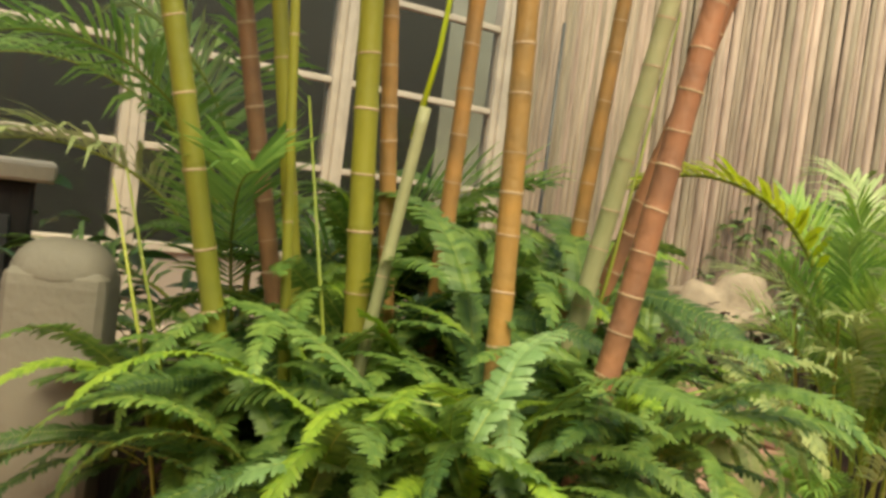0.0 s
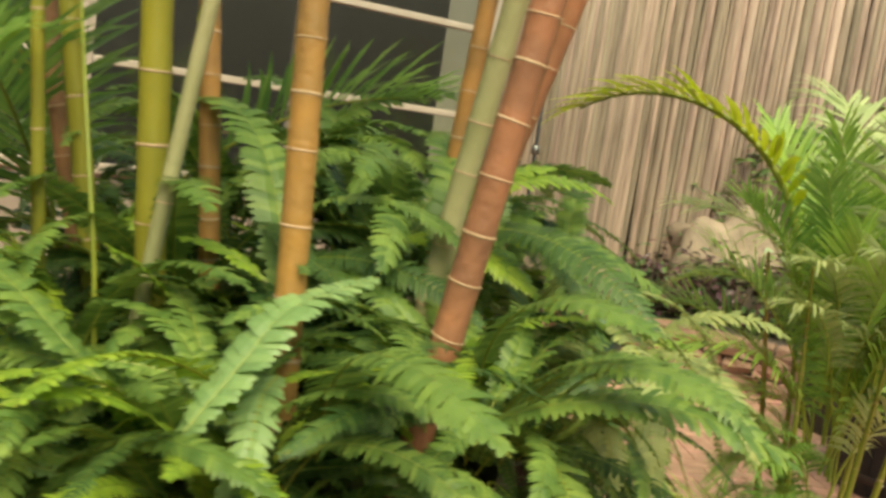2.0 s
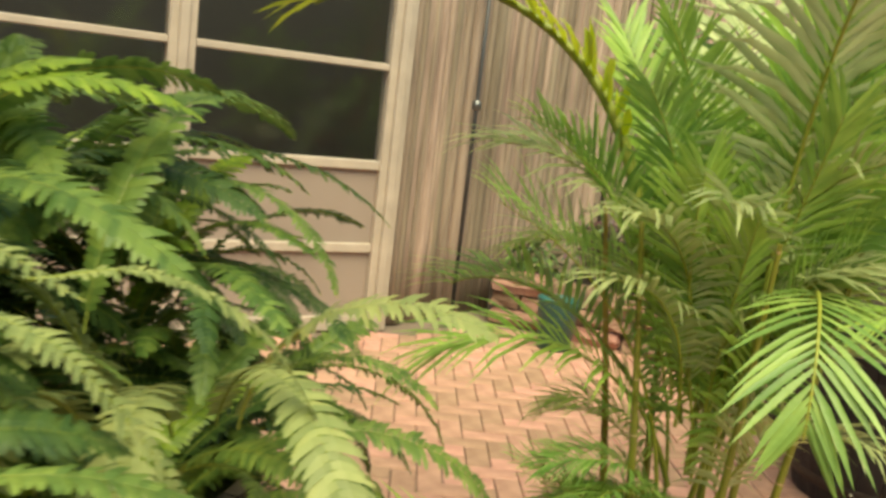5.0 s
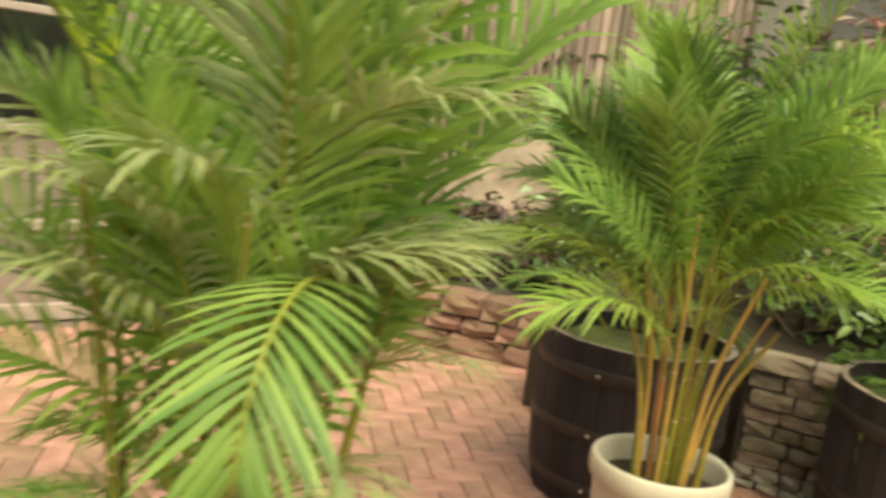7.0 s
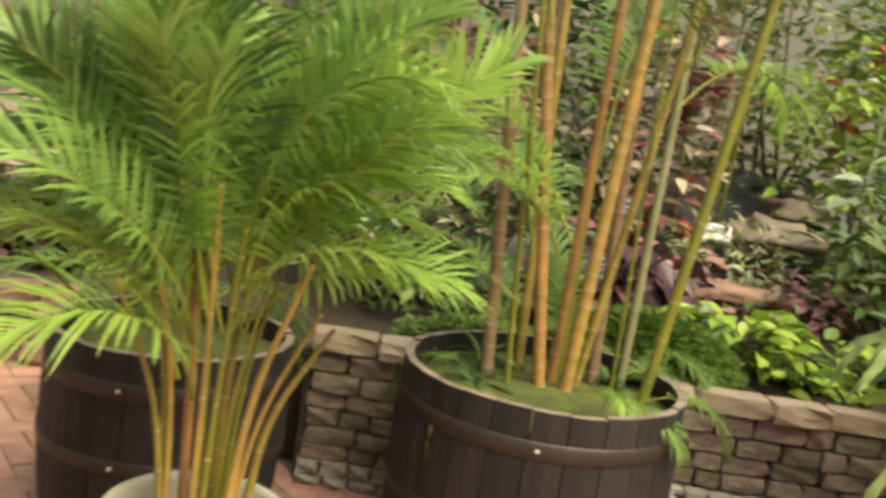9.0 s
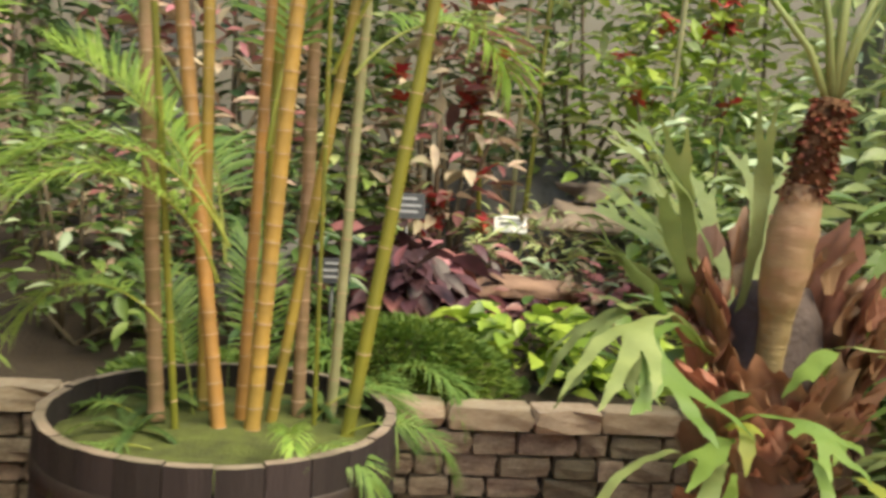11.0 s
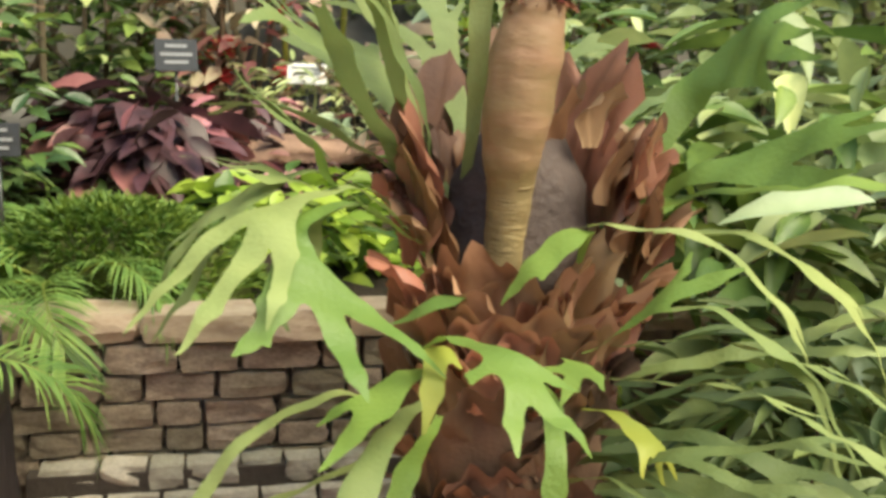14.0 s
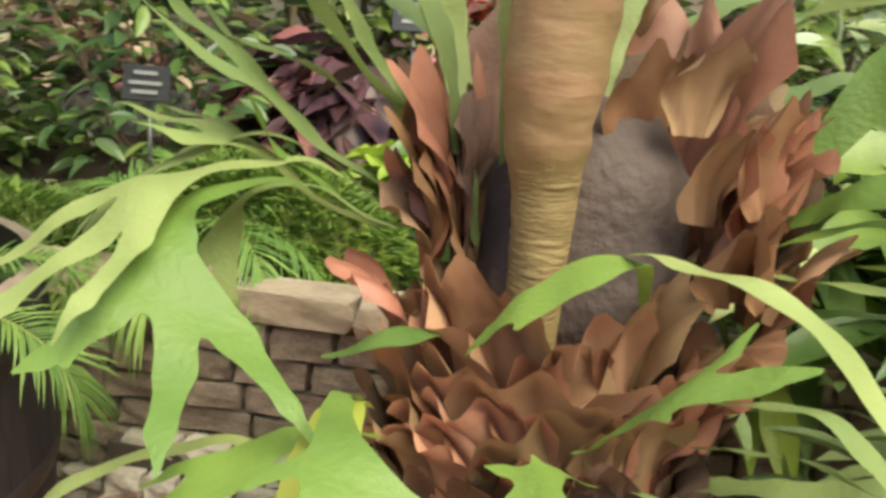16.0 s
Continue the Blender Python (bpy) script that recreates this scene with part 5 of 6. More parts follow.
# fronds reaching to the other side
hero(LT, ((2.11, 3.50, .93), (2.187, 3.55, 1.01), (2.29, 3.58, 1.16), (2.35, 3.50, 1.25), (2.39, 3.42, 1.28)),
     (((0, 0, .016), (.25, 0, .026), (.5, 0, .070), (.68, 0, .115)), ((.66, .03, .07), (.82, .06, .045), (1.0, .075, .004)), ((.66, 0, .07), (.85, 0, .045), (1.05, -.01, .004)), ((.62, -.03, .07), (.80, -.08, .045), (.95, -.12, .004)), ((.7, -.02, .05), (.95, -.05, .03), (1.12, -.07, .004))), 31, "broad upright frond with short fingers", roll=50)
hero(LT, ((2.14, 3.50, .95), (2.21, 3.44, 1.02), (2.31, 3.32, 1.09), (2.40, 3.20, 1.16)),
     (((0, 0, .014), (.3, 0, .030), (.6, 0, .075)), ((.58, .01, .055), (.8, .03, .034), (1.0, .045, .004)), ((.58, 0, .055), (.85, -.005, .034), (1.08, -.01, .004)), ((.55, -.02, .05), (.75, -.06, .03), (.92, -.085, .004))), 33, roll=40)
hero(LT, ((2.14, 3.47, .955), (2.25, 3.40, 1.01), (2.40, 3.32, 1.045), (2.56, 3.26, 1.04), (2.66, 3.22, .99)), (((0, 0, .014), (.3, 0, .032), (.6, 0, .056)), ((.58, 0, .045), (.8, .02, .030), (1.0, .03, .004)), ((.58, 0, .045), (.82, -.025, .028), (1.0, -.045, .004))), 35, roll=10)
hero(G, ((1.98, 3.38, .94), (2.03, 3.29, .985), (2.12, 3.18, .99), (2.21, 3.11, .92), (2.25, 3.08, .83)), (((0, 0, .014), (.3, 0, .022), (.6, 0, .036), (.75, 0, .034)), ((.72, .0, .024), (.88, .012, .016), (1.02, .012, .003)), ((.72, 0, .024), (.86, -.02, .018), (.97, -.03, .003))), 37, "long drooping strap-like frond")
hero(G, ((2.15, 3.44, .93), (2.26, 3.34, .96), (2.38, 3.24, .90), (2.46, 3.18, .78)), (((0, 0, .014), (.4, 0, .036), (.6, 0, .06)), ((.58, 0, .045), (.8, .03, .03), (1.02, .045, .004)), ((.58, 0, .045), (.82, -.02, .03), (1.05, -.03, .004))), 39)
hero(G, ((2.10, 3.36, .82), (2.20, 3.24, .86), (2.30, 3.14, .78), (2.36, 3.08, .64)), (((0, 0, .014), (.4, 0, .03), (.6, 0, .05)), ((.58, 0, .04), (.8, .03, .026), (1.0, .045, .004)), ((.58, 0, .04), (.8, -.025, .026), (1.05, -.035, .004))), 41)
# short young fronds in front
hero(LT, ((2.03, 3.40, .90), (2.012, 3.335, .962), (1.945, 3.28, .955), (1.895, 3.255, .92), (1.862, 3.25, .875)), (((0, 0, .010), (.25, 0, .022), (.45, 0, .050), (.68, 0, .048), (.85, 0, .026), (1, 0, .004)), ((.62, .01, .03), (.74, .036, .008))), 43, "short bright green hooked frond")
hero(M_shrub, ((1.84, 3.35, .85), (1.80, 3.31, .868), (1.755, 3.29, .862), (1.712, 3.285, .842)), (((0, 0, .012), (.4, 0, .032), (.75, 0, .034), (1, 0, .010)),), 45, "small dark green frond")
hero(LT, ((1.97, 3.20, .82), (2.005, 3.14, .885), (2.06, 3.10, .945), (2.13, 3.09, .985)), (((0, 0, .008), (.25, 0, .016), (.55, 0, .044)), ((.5, 0, .04), (.8, -.004, .034), (1.0, -.01, .004)), ((.5, .01, .03), (.72, .045, .022), (.86, .075, .003)), ((.5, -.01, .02), (.58, -.035, .005))), 47, "bright green lower frond", roll=15)
hero(YL, ((1.765, 3.28, .80), (1.757, 3.20, .83), (1.738, 3.13, .81), (1.720, 3.085, .762)), (((0, 0, .010), (.4, 0, .034), (.7, 0, .028), (1, 0, .004)), ((.35, .01, .02), (.5, .035, .004))), 49, "small yellowing frond")
hero(LT, ((1.755, 3.27, .80), (1.765, 3.15, .872), (1.80, 3.02, .885), (1.835, 2.95, .85), (1.865, 2.91, .81)), (((0, 0, .008), (.3, 0, .022), (.55, 0, .046), (.62, 0, .05)), ((.58, 0, .04), (.8, .012, .024), (1.0, .014, .003)), ((.56, 0, .04), (.72, -.05, .024), (.84, -.075, .003)), ((.5, .01, .03), (.62, .05, .020), (.70, .075, .003)), ((.5, -.01, .03), (.52, -.05, .016), (.56, -.068, .003))), 51, "small bright star-shaped frond")
hero(LT, ((1.995, 3.22, .775), (1.962, 3.17, .820), (1.930, 3.14, .815), (1.905, 3.12, .785)), (((0, 0, .006), (.3, 0, .012), (.55, 0, .040)), ((.55, 0, .034), (.8, .01, .02), (1.05, .012, .003)), ((.52, 0, .03), (.60, .035, .016), (.75, .056, .003)), ((.52, 0, .03), (.66, -.035, .016), (.74, -.052, .003)), ((.5, 0, .024), (.36, -.034, .004))), 53, "small bright star-shaped frond")
hero(LT, ((1.775, 3.27, .775), (1.72, 3.19, .80), (1.65, 3.11, .785), (1.58, 3.05, .74)), (((0, 0, .010), (.35, 0, .03), (.6, 0, .055)), ((.58, 0, .045), (.8, .01, .03), (1.0, .01, .003)), ((.5, -.01, .03), (.7, -.045, .016), (.82, -.055, .003))), 55, "bright green lower frond")
hero(G, ((1.77, 3.28, .72), (1.70, 3.17, .74), (1.62, 3.04, .68), (1.55, 2.95, .56)), (((0, 0, .012), (.4, 0, .034), (.6, 0, .046)), ((.58, 0, .036), (.82, .02, .026), (1.02, .025, .003)), ((.58, 0, .036), (.8, -.025, .02), (.95, -.035, .003))), 57)
hero(LT, ((1.78, 3.26, .70), (1.72, 3.14, .70), (1.66, 3.04, .62), (1.62, 2.98, .50)), (((0, 0, .012), (.4, 0, .030), (.7, 0, .038), (1, 0, .004)),), 59, "bright green lower frond")
hero(G, ((1.74, 3.30, .70), (1.60, 3.22, .76), (1.47, 3.15, .70), (1.38, 3.10, .56)), (((0, 0, .012), (.5, 0, .024), (.8, 0, .028), (1, 0, .003)),), 61, "thin strap-like lower frond")
hero(LT, ((1.93, 3.27, .74), (1.92, 3.18, .76), (1.905, 3.10, .70), (1.89, 3.06, .58)), (((0, 0, .010), (.4, 0, .026), (.75, 0, .030), (1, 0, .004)),), 63, "bright green lower frond")
hero(YL, ((1.99, 3.27, .70), (2.02, 3.20, .73), (2.05, 3.14, .71), (2.07, 3.10, .66)), (((0, 0, .008), (.4, 0, .02), (.6, 0, .034)), ((.58, 0, .03), (1.0, .03, .004)), ((.58, 0, .03), (.9, -.04, .004)), ((.58, 0, .024), (1.1, -.005, .003))), 65, "small pale lower frond")
antler((1.69, 3.30, .62), 205, A(G, .40, .050, 0, 50, 1, 52, 14, .5), 20)
for i in range(13):
    az = -78 + 7 * i
    a = radians(az)
    antler((SX + .17 * math.cos(a), SY + .17 * math.sin(a), rg.uniform(.45, .80)), az, A(M_stag_dk if i % 3 else G, rg.uniform(.36, .52), rg.uniform(.03, .05), rg.uniform(5, 40), rg.uniform(50, 120), 2, 60 + i, 18, .55), rg.uniform(-35, 35))
for i in range(7):
    az = 50 + 17 * i
    a = radians(az)
    antler((SX + .14 * math.cos(a), SY + .14 * math.sin(a), rg.uniform(.85, 1.05)), az, A(G, rg.uniform(.4, .55), .06, rg.uniform(45, 78), rg.uniform(40, 80), 2, 80 + i, 20, .5))

# ---- low sandstone wall: core, stones and cap ----
WX0, WX1, WY = -0.12, 4.6, 4.13
wall = tagged(part("stone_wall", box_bm(WX0 + .01, WX1, WY + .035, WY + .24, 0, .50), M_mortar), "low dry-laid sandstone wall with pale cap stones", "wall", kind="structure")
rg = random.Random(91)
STONES = []
for v in range(10):
    bm = box_bm(0, 1, 0, 1, 0, 1)
    bmesh.ops.subdivide_edges(bm, edges=list(bm.edges), cuts=1, use_grid_fill=True)
    for w in bm.verts:
        e = sum(1 for q in w.co if q < .01 or q > .99)
        c = Vector((.5, .5, .5))
        w.co = c + (w.co - c) * (1.0 if e == 1 else .985 if e == 2 else .93)
        w.co += Vector((rg.uniform(-.03, .03), rg.uniform(-.16, .10) if w.co.y < .5 else 0, rg.uniform(-.05, .05)))
    me = bpy.data.meshes.new("stone")
    bmesh.ops.recalc_face_normals(bm, faces=bm.faces)
    bm.to_mesh(me)
    bm.free()
    me.materials.append(M_stone)
    STONES.append(me)


def stone_rows(parent, x0, x1, y, z0, z1, rows, meshes, depth, lo, hi, seed, name="stone", gap=.008, local=None):
    g2 = random.Random(seed)
    hs = [g2.uniform(.75, 1.3) for _ in range(rows)]
    tot = sum(hs)
    z = z0
    for hgt in hs:
        hh = (z1 - z0) * hgt / tot
        x = x0 + g2.uniform(0, .05)
        while x < x1:
            w = g2.uniform(lo, hi)
            w = min(w, x1 - x + .02)
            ob = new(name, g2.choice(meshes))
            ob.parent = parent
            m = Matrix.Translation((x, y + g2.uniform(-.008, .01), z)) @ Matrix.Diagonal((w - gap, depth, hh - gap, 1))
            ob.matrix_basis = m if local is None else local @ m
            x += w
        z += hh


stone_rows(wall, WX0, 2.9, WY, .10, .50, 6, STONES, .07, .09, .19, 92)
COB = []
for me in STONES[5:]:
    c = me.copy()
    c.materials.clear()
    c.materials.append(M_cobble)
    COB.append(c)
stone_rows(wall, WX0, 2.9, WY - .012, 0, .10, 2, COB, .085, .06, .12, 97, "cobble", .007)
CAPS = []
for me in STONES[:5]:
    c = me.copy()
    c.materials.clear()
    c.materials.append(M_cap)
    CAPS.append(c)
stone_rows(wall, WX0, 4.6, WY - .02, .50, .575, 1, CAPS, .12, .19, .27, 93, "cap_stone", .005)

# ---- raised brick edge and cobble apron at the foot of the wall ----
pf = tagged(part("brick_platform", box_bm(1.02, 2.9, 3.60, 4.13, 0, .062), M_mortar), "low raised edge of salmon bricks along the wall", "paving", kind="structure")
BRK = []
for me in STONES[:4]:
    c = me.copy()
    c.materials.clear()
    c.materials.append(M_paver)
    BRK.append(c)
g3 = random.Random(98)
for j in range(5):
    x = 1.02 - (.1 if j % 2 else 0)
    while x < 2.88:
        x0, x1 = max(x, 1.02), min(x + .205, 2.9)
        if x1 - x0 > .05:
            ob = new("brick", BRK[g3.randrange(4)])
            ob.parent = pf
            ob.matrix_basis = Matrix.Translation((x0, 3.61 + j * .096, .098)) @ Matrix.Rotation(radians(-90), 4, 'X') @ Matrix.Diagonal((x1 - x0 - .008, .05, .088, 1)) @ Matrix.Translation((0, 0, 0))
        x += .205
ap = tagged(part("cobble_apron", box_bm(1.02, 2.9, 4.075, 4.15, .06, .20), M_mortar), "sloping band of pale cobbles at the foot of the wall", "edging", kind="structure")
stone_rows(ap, 1.02, 2.9, 4.045, .095, .155, 1, COB, .09, .07, .15, 99, "cobble", .007)
stone_rows(ap, 1.02, 2.9, 4.075, .155, .22, 1, COB, .07, .08, .15, 100, "cobble", .007)

# ---- planted bank behind the wall ----
def bank_z(x, y):
    return .42 + .16 * max(0, min(1.6, y - 4.4)) + .05 * noise.noise(Vector((x * 1.3, y * 1.3, 0)))


V, F = [], []
nx, ny = 50, 34
for j in range(ny + 1):
    for i in range(nx + 1):
        x, y = -1.1 + 8.6 * i / nx, 4.36 + 6.0 * j / ny
        V.append((x, y, bank_z(x, y)))
for j in range(ny):
    for i in range(nx):
        a = j * (nx + 1) + i
        F.append((a, a + 1, a + nx + 2, a + nx + 1))
b = mesh_ob("garden_bank", V, F, M_soil, smooth=True)
tagged(b, "dark soil bank of planting behind the low wall", "ground", kind="structure")
bs = part("bank_face", box_bm(-1.12, 7.5, 4.33, 4.365, 0, .44), M_soil, b)


def moss_mound(label, at, size, n, seed):
    g2 = random.Random(seed)
    ob = thing("moss_mound", label, "moss", at)
    V, F = [], []
    R, S = 7, 26
    V.append((0, 0, size[2]))
    for k in range(1, R + 1):
        for i in range(S):
            a = 2 * math.pi * i / S
            q = k / R
            V.append((size[0] * q * math.cos(a), size[1] * q * math.sin(a), size[2] * math.sqrt(max(0, 1 - q * q)) + .01 * noise.noise(Vector((q * 5, a * 3, seed))) - .04 * (q > .99)))
    for i in range(S):
        F.append((0, 1 + i, 1 + (i + 1) % S))
    for k in range(R - 1):
        for i in range(S):
            j = (i + 1) % S
            F.append((1 + k * S + i, 1 + (k + 1) * S + i, 1 + (k + 1) * S + j, 1 + k * S + j))
    mesh_ob("cushion", V, F, M_moss, ob, smooth=True)
    sp = []
    for i in range(n):
        a, q = g2.uniform(0, 6.283), math.sqrt(g2.random())
        p = Vector((size[0] * q * math.cos(a), size[1] * q * math.sin(a), size[2] * math.sqrt(max(0, 1 - q * q))))
        sp.append((p, (math.cos(a) * q + g2.uniform(-.6, .6), math.sin(a) * q + g2.uniform(-.6, .6), g2.uniform(.1, 1)), g2.uniform(.022, .06), g2.uniform(.006, .013), g2.uniform(-.6, .6)))
    tagged(child("sprig", leaves_mesh("sprig", sp, M_mossleaf), ob, Matrix()), kind="stuff")
    return ob


moss_mound("bright green feathery moss cushion behind the wall", (1.16, 4.56, .42), (.40, .22, .30), 4200, 3)
moss_mound("green moss cushion spilling over the cap stones", (.50, 4.48, .42), (.36, .24, .17), 1800, 4)
palm("fine-leaved young palm beside the moss", (1.06, 4.42, .47), [(4, az, t, .60, .06) for az, t in ((200, -10), (240, -20), (275, -15), (310, -5), (340, -15), (20, 0), (120, 10), (160, 0), (60, 10))], 71, spread=.02)

LOW = "plant"
shrub("foliage_plant", "dark purple-leaved plant with drooping pointed leaves", LOW, (1.22, 5.35, .5), (.32, .26, .40), 300, .20, M_purple, .5, 201, M_pink, .22, 8, .45, .3)
shrub("foliage_plant", "dark purple-leaved plant with drooping pointed leaves", LOW, (1.52, 5.75, .55), (.26, .24, .28), 180, .14, M_purple, .42, 202, M_pink, .35, 6, .4, .3)
shrub("foliage_plant", "lime-green plant with broad glossy leaves behind the wall", LOW, (1.66, 4.86, .42), (.34, .20, .30), 300, .11, M_lime, .6, 203, M_shrub, .3, 6, .35, .5)
shrub("foliage_plant", "lime-green plant with broad glossy leaves behind the wall", LOW, (2.05, 4.95, .42), (.28, .2, .24), 190, .10, M_lime, .6, 204, M_shrub, .3, 6, .3, .5)
shrub("foliage_plant", "pale yellow-green feathery plant on the bank", LOW, (1.95, 6.05, .6), (.32, .25, .38), 420, .085, M_shrub2, .3, 205, M_cream, .3, 7, .3, .5)
shrub("foliage_plant", "pink and white speckled low plant on the bank", LOW, (2.15, 5.5, .55), (.26, .2, .26), 220, .085, M_pink, .5, 206, M_cream, .4, 6, .3, .5)
shrub("foliage_plant", "low magenta-flecked plant on the bank", LOW, (1.78, 5.35, .5), (.2, .15, .2), 140, .07, M_purple, .5, 207, M_pink, .3, 5, .3, .4)
shrub("foliage_plant", "pale blue-green rosette plant on the bank", LOW, (1.92, 5.75, .55), (.12, .1, .2), 60, .12, M_silver, .3, 208, None, 0, 4, .2, .7)
for k, (x, y, z, sx, sy, sz, n, lf, m, m2, lab) in enumerate((
        (.55, 5.2, .42, .45, .3, .75, 640, .10, M_shrub3, M_shrub, "mid-green small-leaved shrub behind the barrels"), (-.05, 5.0, .42, .40, .3, .85, 560, .09, M_shrub, M_silver, "grey-green leafy shrub behind the barrels"),
        (.20, 5.95, .5, .42, .35, 1.6, 800, .13, M_cream, M_pink, "cream and pink variegated tall shrub"), (-.6, 5.9, .3, .55, .4, 1.5, 620, .12, M_shrub3, M_shrub, "dark green leafy shrub beside the path"),
        (.9, 6.6, .6, .45, .35, 1.5, 620, .13, M_shrub, M_shrub2, "green leafy shrub at the back of the bank"), (1.5, 6.6, .6, .36, .3, 1.55, 420, .15, M_cream, M_pink, "pink and cream tall shrub with red flower heads"),
        (2.9, 6.6, .6, .6, .45, 1.65, 1000, .13, M_lime, M_shrub2, "bright green shrub dotted with red flowers"), (3.5, 6.0, .5, .6, .5, 1.5, 900, .15, M_shrub2, M_silver, "leafy green shrub with pale new growth"),
        (2.6, 5.5, .5, .40, .4, 1.05, 560, .12, M_shrub, M_silver, "green broad-leaved shrub with silvery leaves"), (3.2, 5.0, .4, .55, .45, 1.1, 800, .14, M_shrub2, M_silver, "broad-leaved green shrub on the planted bank"),
        (4.2, 5.2, .4, .7, .6, 1.9, 1200, .15, M_shrub2, M_silver, "tall broad-leaved green shrub"), (2.45, 7.4, .7, .6, .4, 2.0, 900, .13, M_shrub, M_shrub2, "tall dark green shrub at the back"),
        (3.6, 7.6, .7, .8, .5, 2.3, 1000, .17, M_shrub2, M_lime, "tall green shrub at the back"), (.3, 7.8, .7, .8, .4, 2.2, 800, .16, M_shrub3, M_shrub, "tall dark green shrub at the back"),
        (-1.1, 7.0, .0, .7, .4, 2.2, 800, .14, M_shrub3, M_shrub, "tall dark green shrub at the back"), (5.0, 6.6, .5, .9, .7, 2.4, 900, .2, M_shrub, M_shrub3, "tall green shrub at the back"),
        (1.4, 8.4, .7, .9, .4, 2.3, 800, .18, M_shrub3, M_shrub, "tall dark green shrub at the back"))):
    shrub("shrub", lab, "shrub", (x, y, z), (sx, sy, sz), n, lf, m, .42, 300 + k, m2, .3, 8, .2, .35,
          M_red if k in (5, 6, 7, 10) else None, 30 if k in (5, 6) else 8, .10)
# strap-leaved and broad-leaved plants beside the staghorn
for k, (x, y, z, sx, sy, sz, n, lf, ra, m, m2, lab) in enumerate((
        (2.75, 4.0, .0, .42, .35, 1.05, 330, .22, .34, M_shrub, M_shrub2, "dense broad-leaved plant with long drooping leaves"), (2.55, 3.45, .0, .32, .3, .62, 420, .15, .22, M_stag_dk, M_stag, "low strap-leaved plant with narrow green leaves"),
        (3.15, 3.5, .0, .45, .4, 1.15, 300, .26, .3, M_shrub2, M_silver, "dense broad-leaved plant with long drooping leaves"), (2.35, 4.25, .42, .25, .16, .55, 160, .24, .26, M_shrub, M_lime, "green leafy plant behind the staghorn"),
        (2.35, 3.15, .0, .28, .22, .46, 420, .12, .16, M_stag_dk, M_stag, "low strap-leaved plant with pale narrow leaves"), (3.6, 4.3, .0, .5, .4, 1.4, 330, .32, .25, M_shrub2, M_shrub, "tall broad-leaved green plant"))):
    shrub("leafy_plant", lab, "plant", (x, y, z), (sx, sy, sz), n, lf, m, ra, 400 + k, m2, .3, 8, .35, .5)

# ---- rocks, signs, column ----
def rock(name, label, at, size, seed, material, rough=.22, sub=3, rz=0.0):
    bm = bmesh.new()
    bmesh.ops.create_icosphere(bm, subdivisions=sub, radius=1.0)
    for v in bm.verts:
        n1 = noise.noise(v.co * 1.3 + Vector((seed, 0, 0))) * rough * 1.6 + noise.noise(v.co * 3.7 + Vector((0, seed, 0))) * rough * .5
        v.co = v.co * (1 + n1)
        v.co = Vector((v.co.x * size[0], v.co.y * size[1], max(v.co.z, -.35) * size[2]))
    ob = part(name, bm, material, smooth=True)
    ob.matrix_world = pose(*at, 0, 0, rz)
    return tagged(ob, label, "rock")


rock("boulder", "large rounded pale boulder among dark plants", (-2.1, 6.0, .60), (.50, .40, .52), 3.1, M_rock, .42, 4)
rock("boulder", "pale rough boulder under the pole fence", (-3.0, 5.85, .08), (.45, .4, .42), 6.1, M_rock, .38, 4)
rock("rock_ledge", "flat tan rock ledge on the planted bank", (2.2, 6.4, .96), (.24, .2, .12), 1.7, M_rock, .5)
rock("rock_ledge", "flat tan rock ledge on the planted bank", (2.4, 6.65, 1.10), (.22, .18, .09), 2.9, M_rock, .5)
rock("rock_ledge", "dark wet rock face behind the bank", (2.1, 7.3, .75), (.8, .3, .5), 5.3, M_rock_dark)
rock("rock_ledge", "flat reddish stepping rock on the bank", (1.72, 5.6, .70), (.34, .16, .06), 4.4, M_redstone)
rock("rock_ledge", "dark boulder behind the purple plant", (.85, 5.75, .55), (.4, .3, .28), 8.4, M_rock_dark)
rock("rock_ledge", "dark flat rocks at the back of the bank", (.35, 5.6, .5), (.4, .3, .24), 9.4, M_rock_dark)

M_signw = mat("white_label", (0.80, 0.78, 0.76), 0.5, vary=.08, scale=20)
M_signb = mat("black_label", (0.045, 0.045, 0.05), 0.4, vary=.3, scale=20)
M_letter = mat("label_print", (0.30, 0.30, 0.31), 0.6, vary=.1, scale=20)
M_metal = mat("stake_metal", (0.20, 0.20, 0.20), 0.4, vary=.3, scale=20, metal=.8)


def sign(label, at, w, h, face, back, rz, tilt, stake, bars):
    ob = thing("plant_sign", label, "sign", (at[0], at[1], at[2] - stake), rz)
    V, F = tube([(0, .01, 0), (0, .01, stake)], [.006, .006], n=8)
    mesh_ob("stake", V, F, M_metal, ob, smooth=True)
    pl = part("plate", box_bm(-w / 2, w / 2, -.004, .004, -h / 2, h / 2, .002), face, ob)
    pl.matrix_basis = Matrix.Translation((0, -.004, stake)) @ Matrix.Rotation(radians(-tilt), 4, 'X')
    for z, l in bars:
        part("print_line", box_bm(-l * w / 2, l * w / 2, -.0085, -.0068, z * h - .05 * h, z * h + .05 * h), back, pl)
    return ob


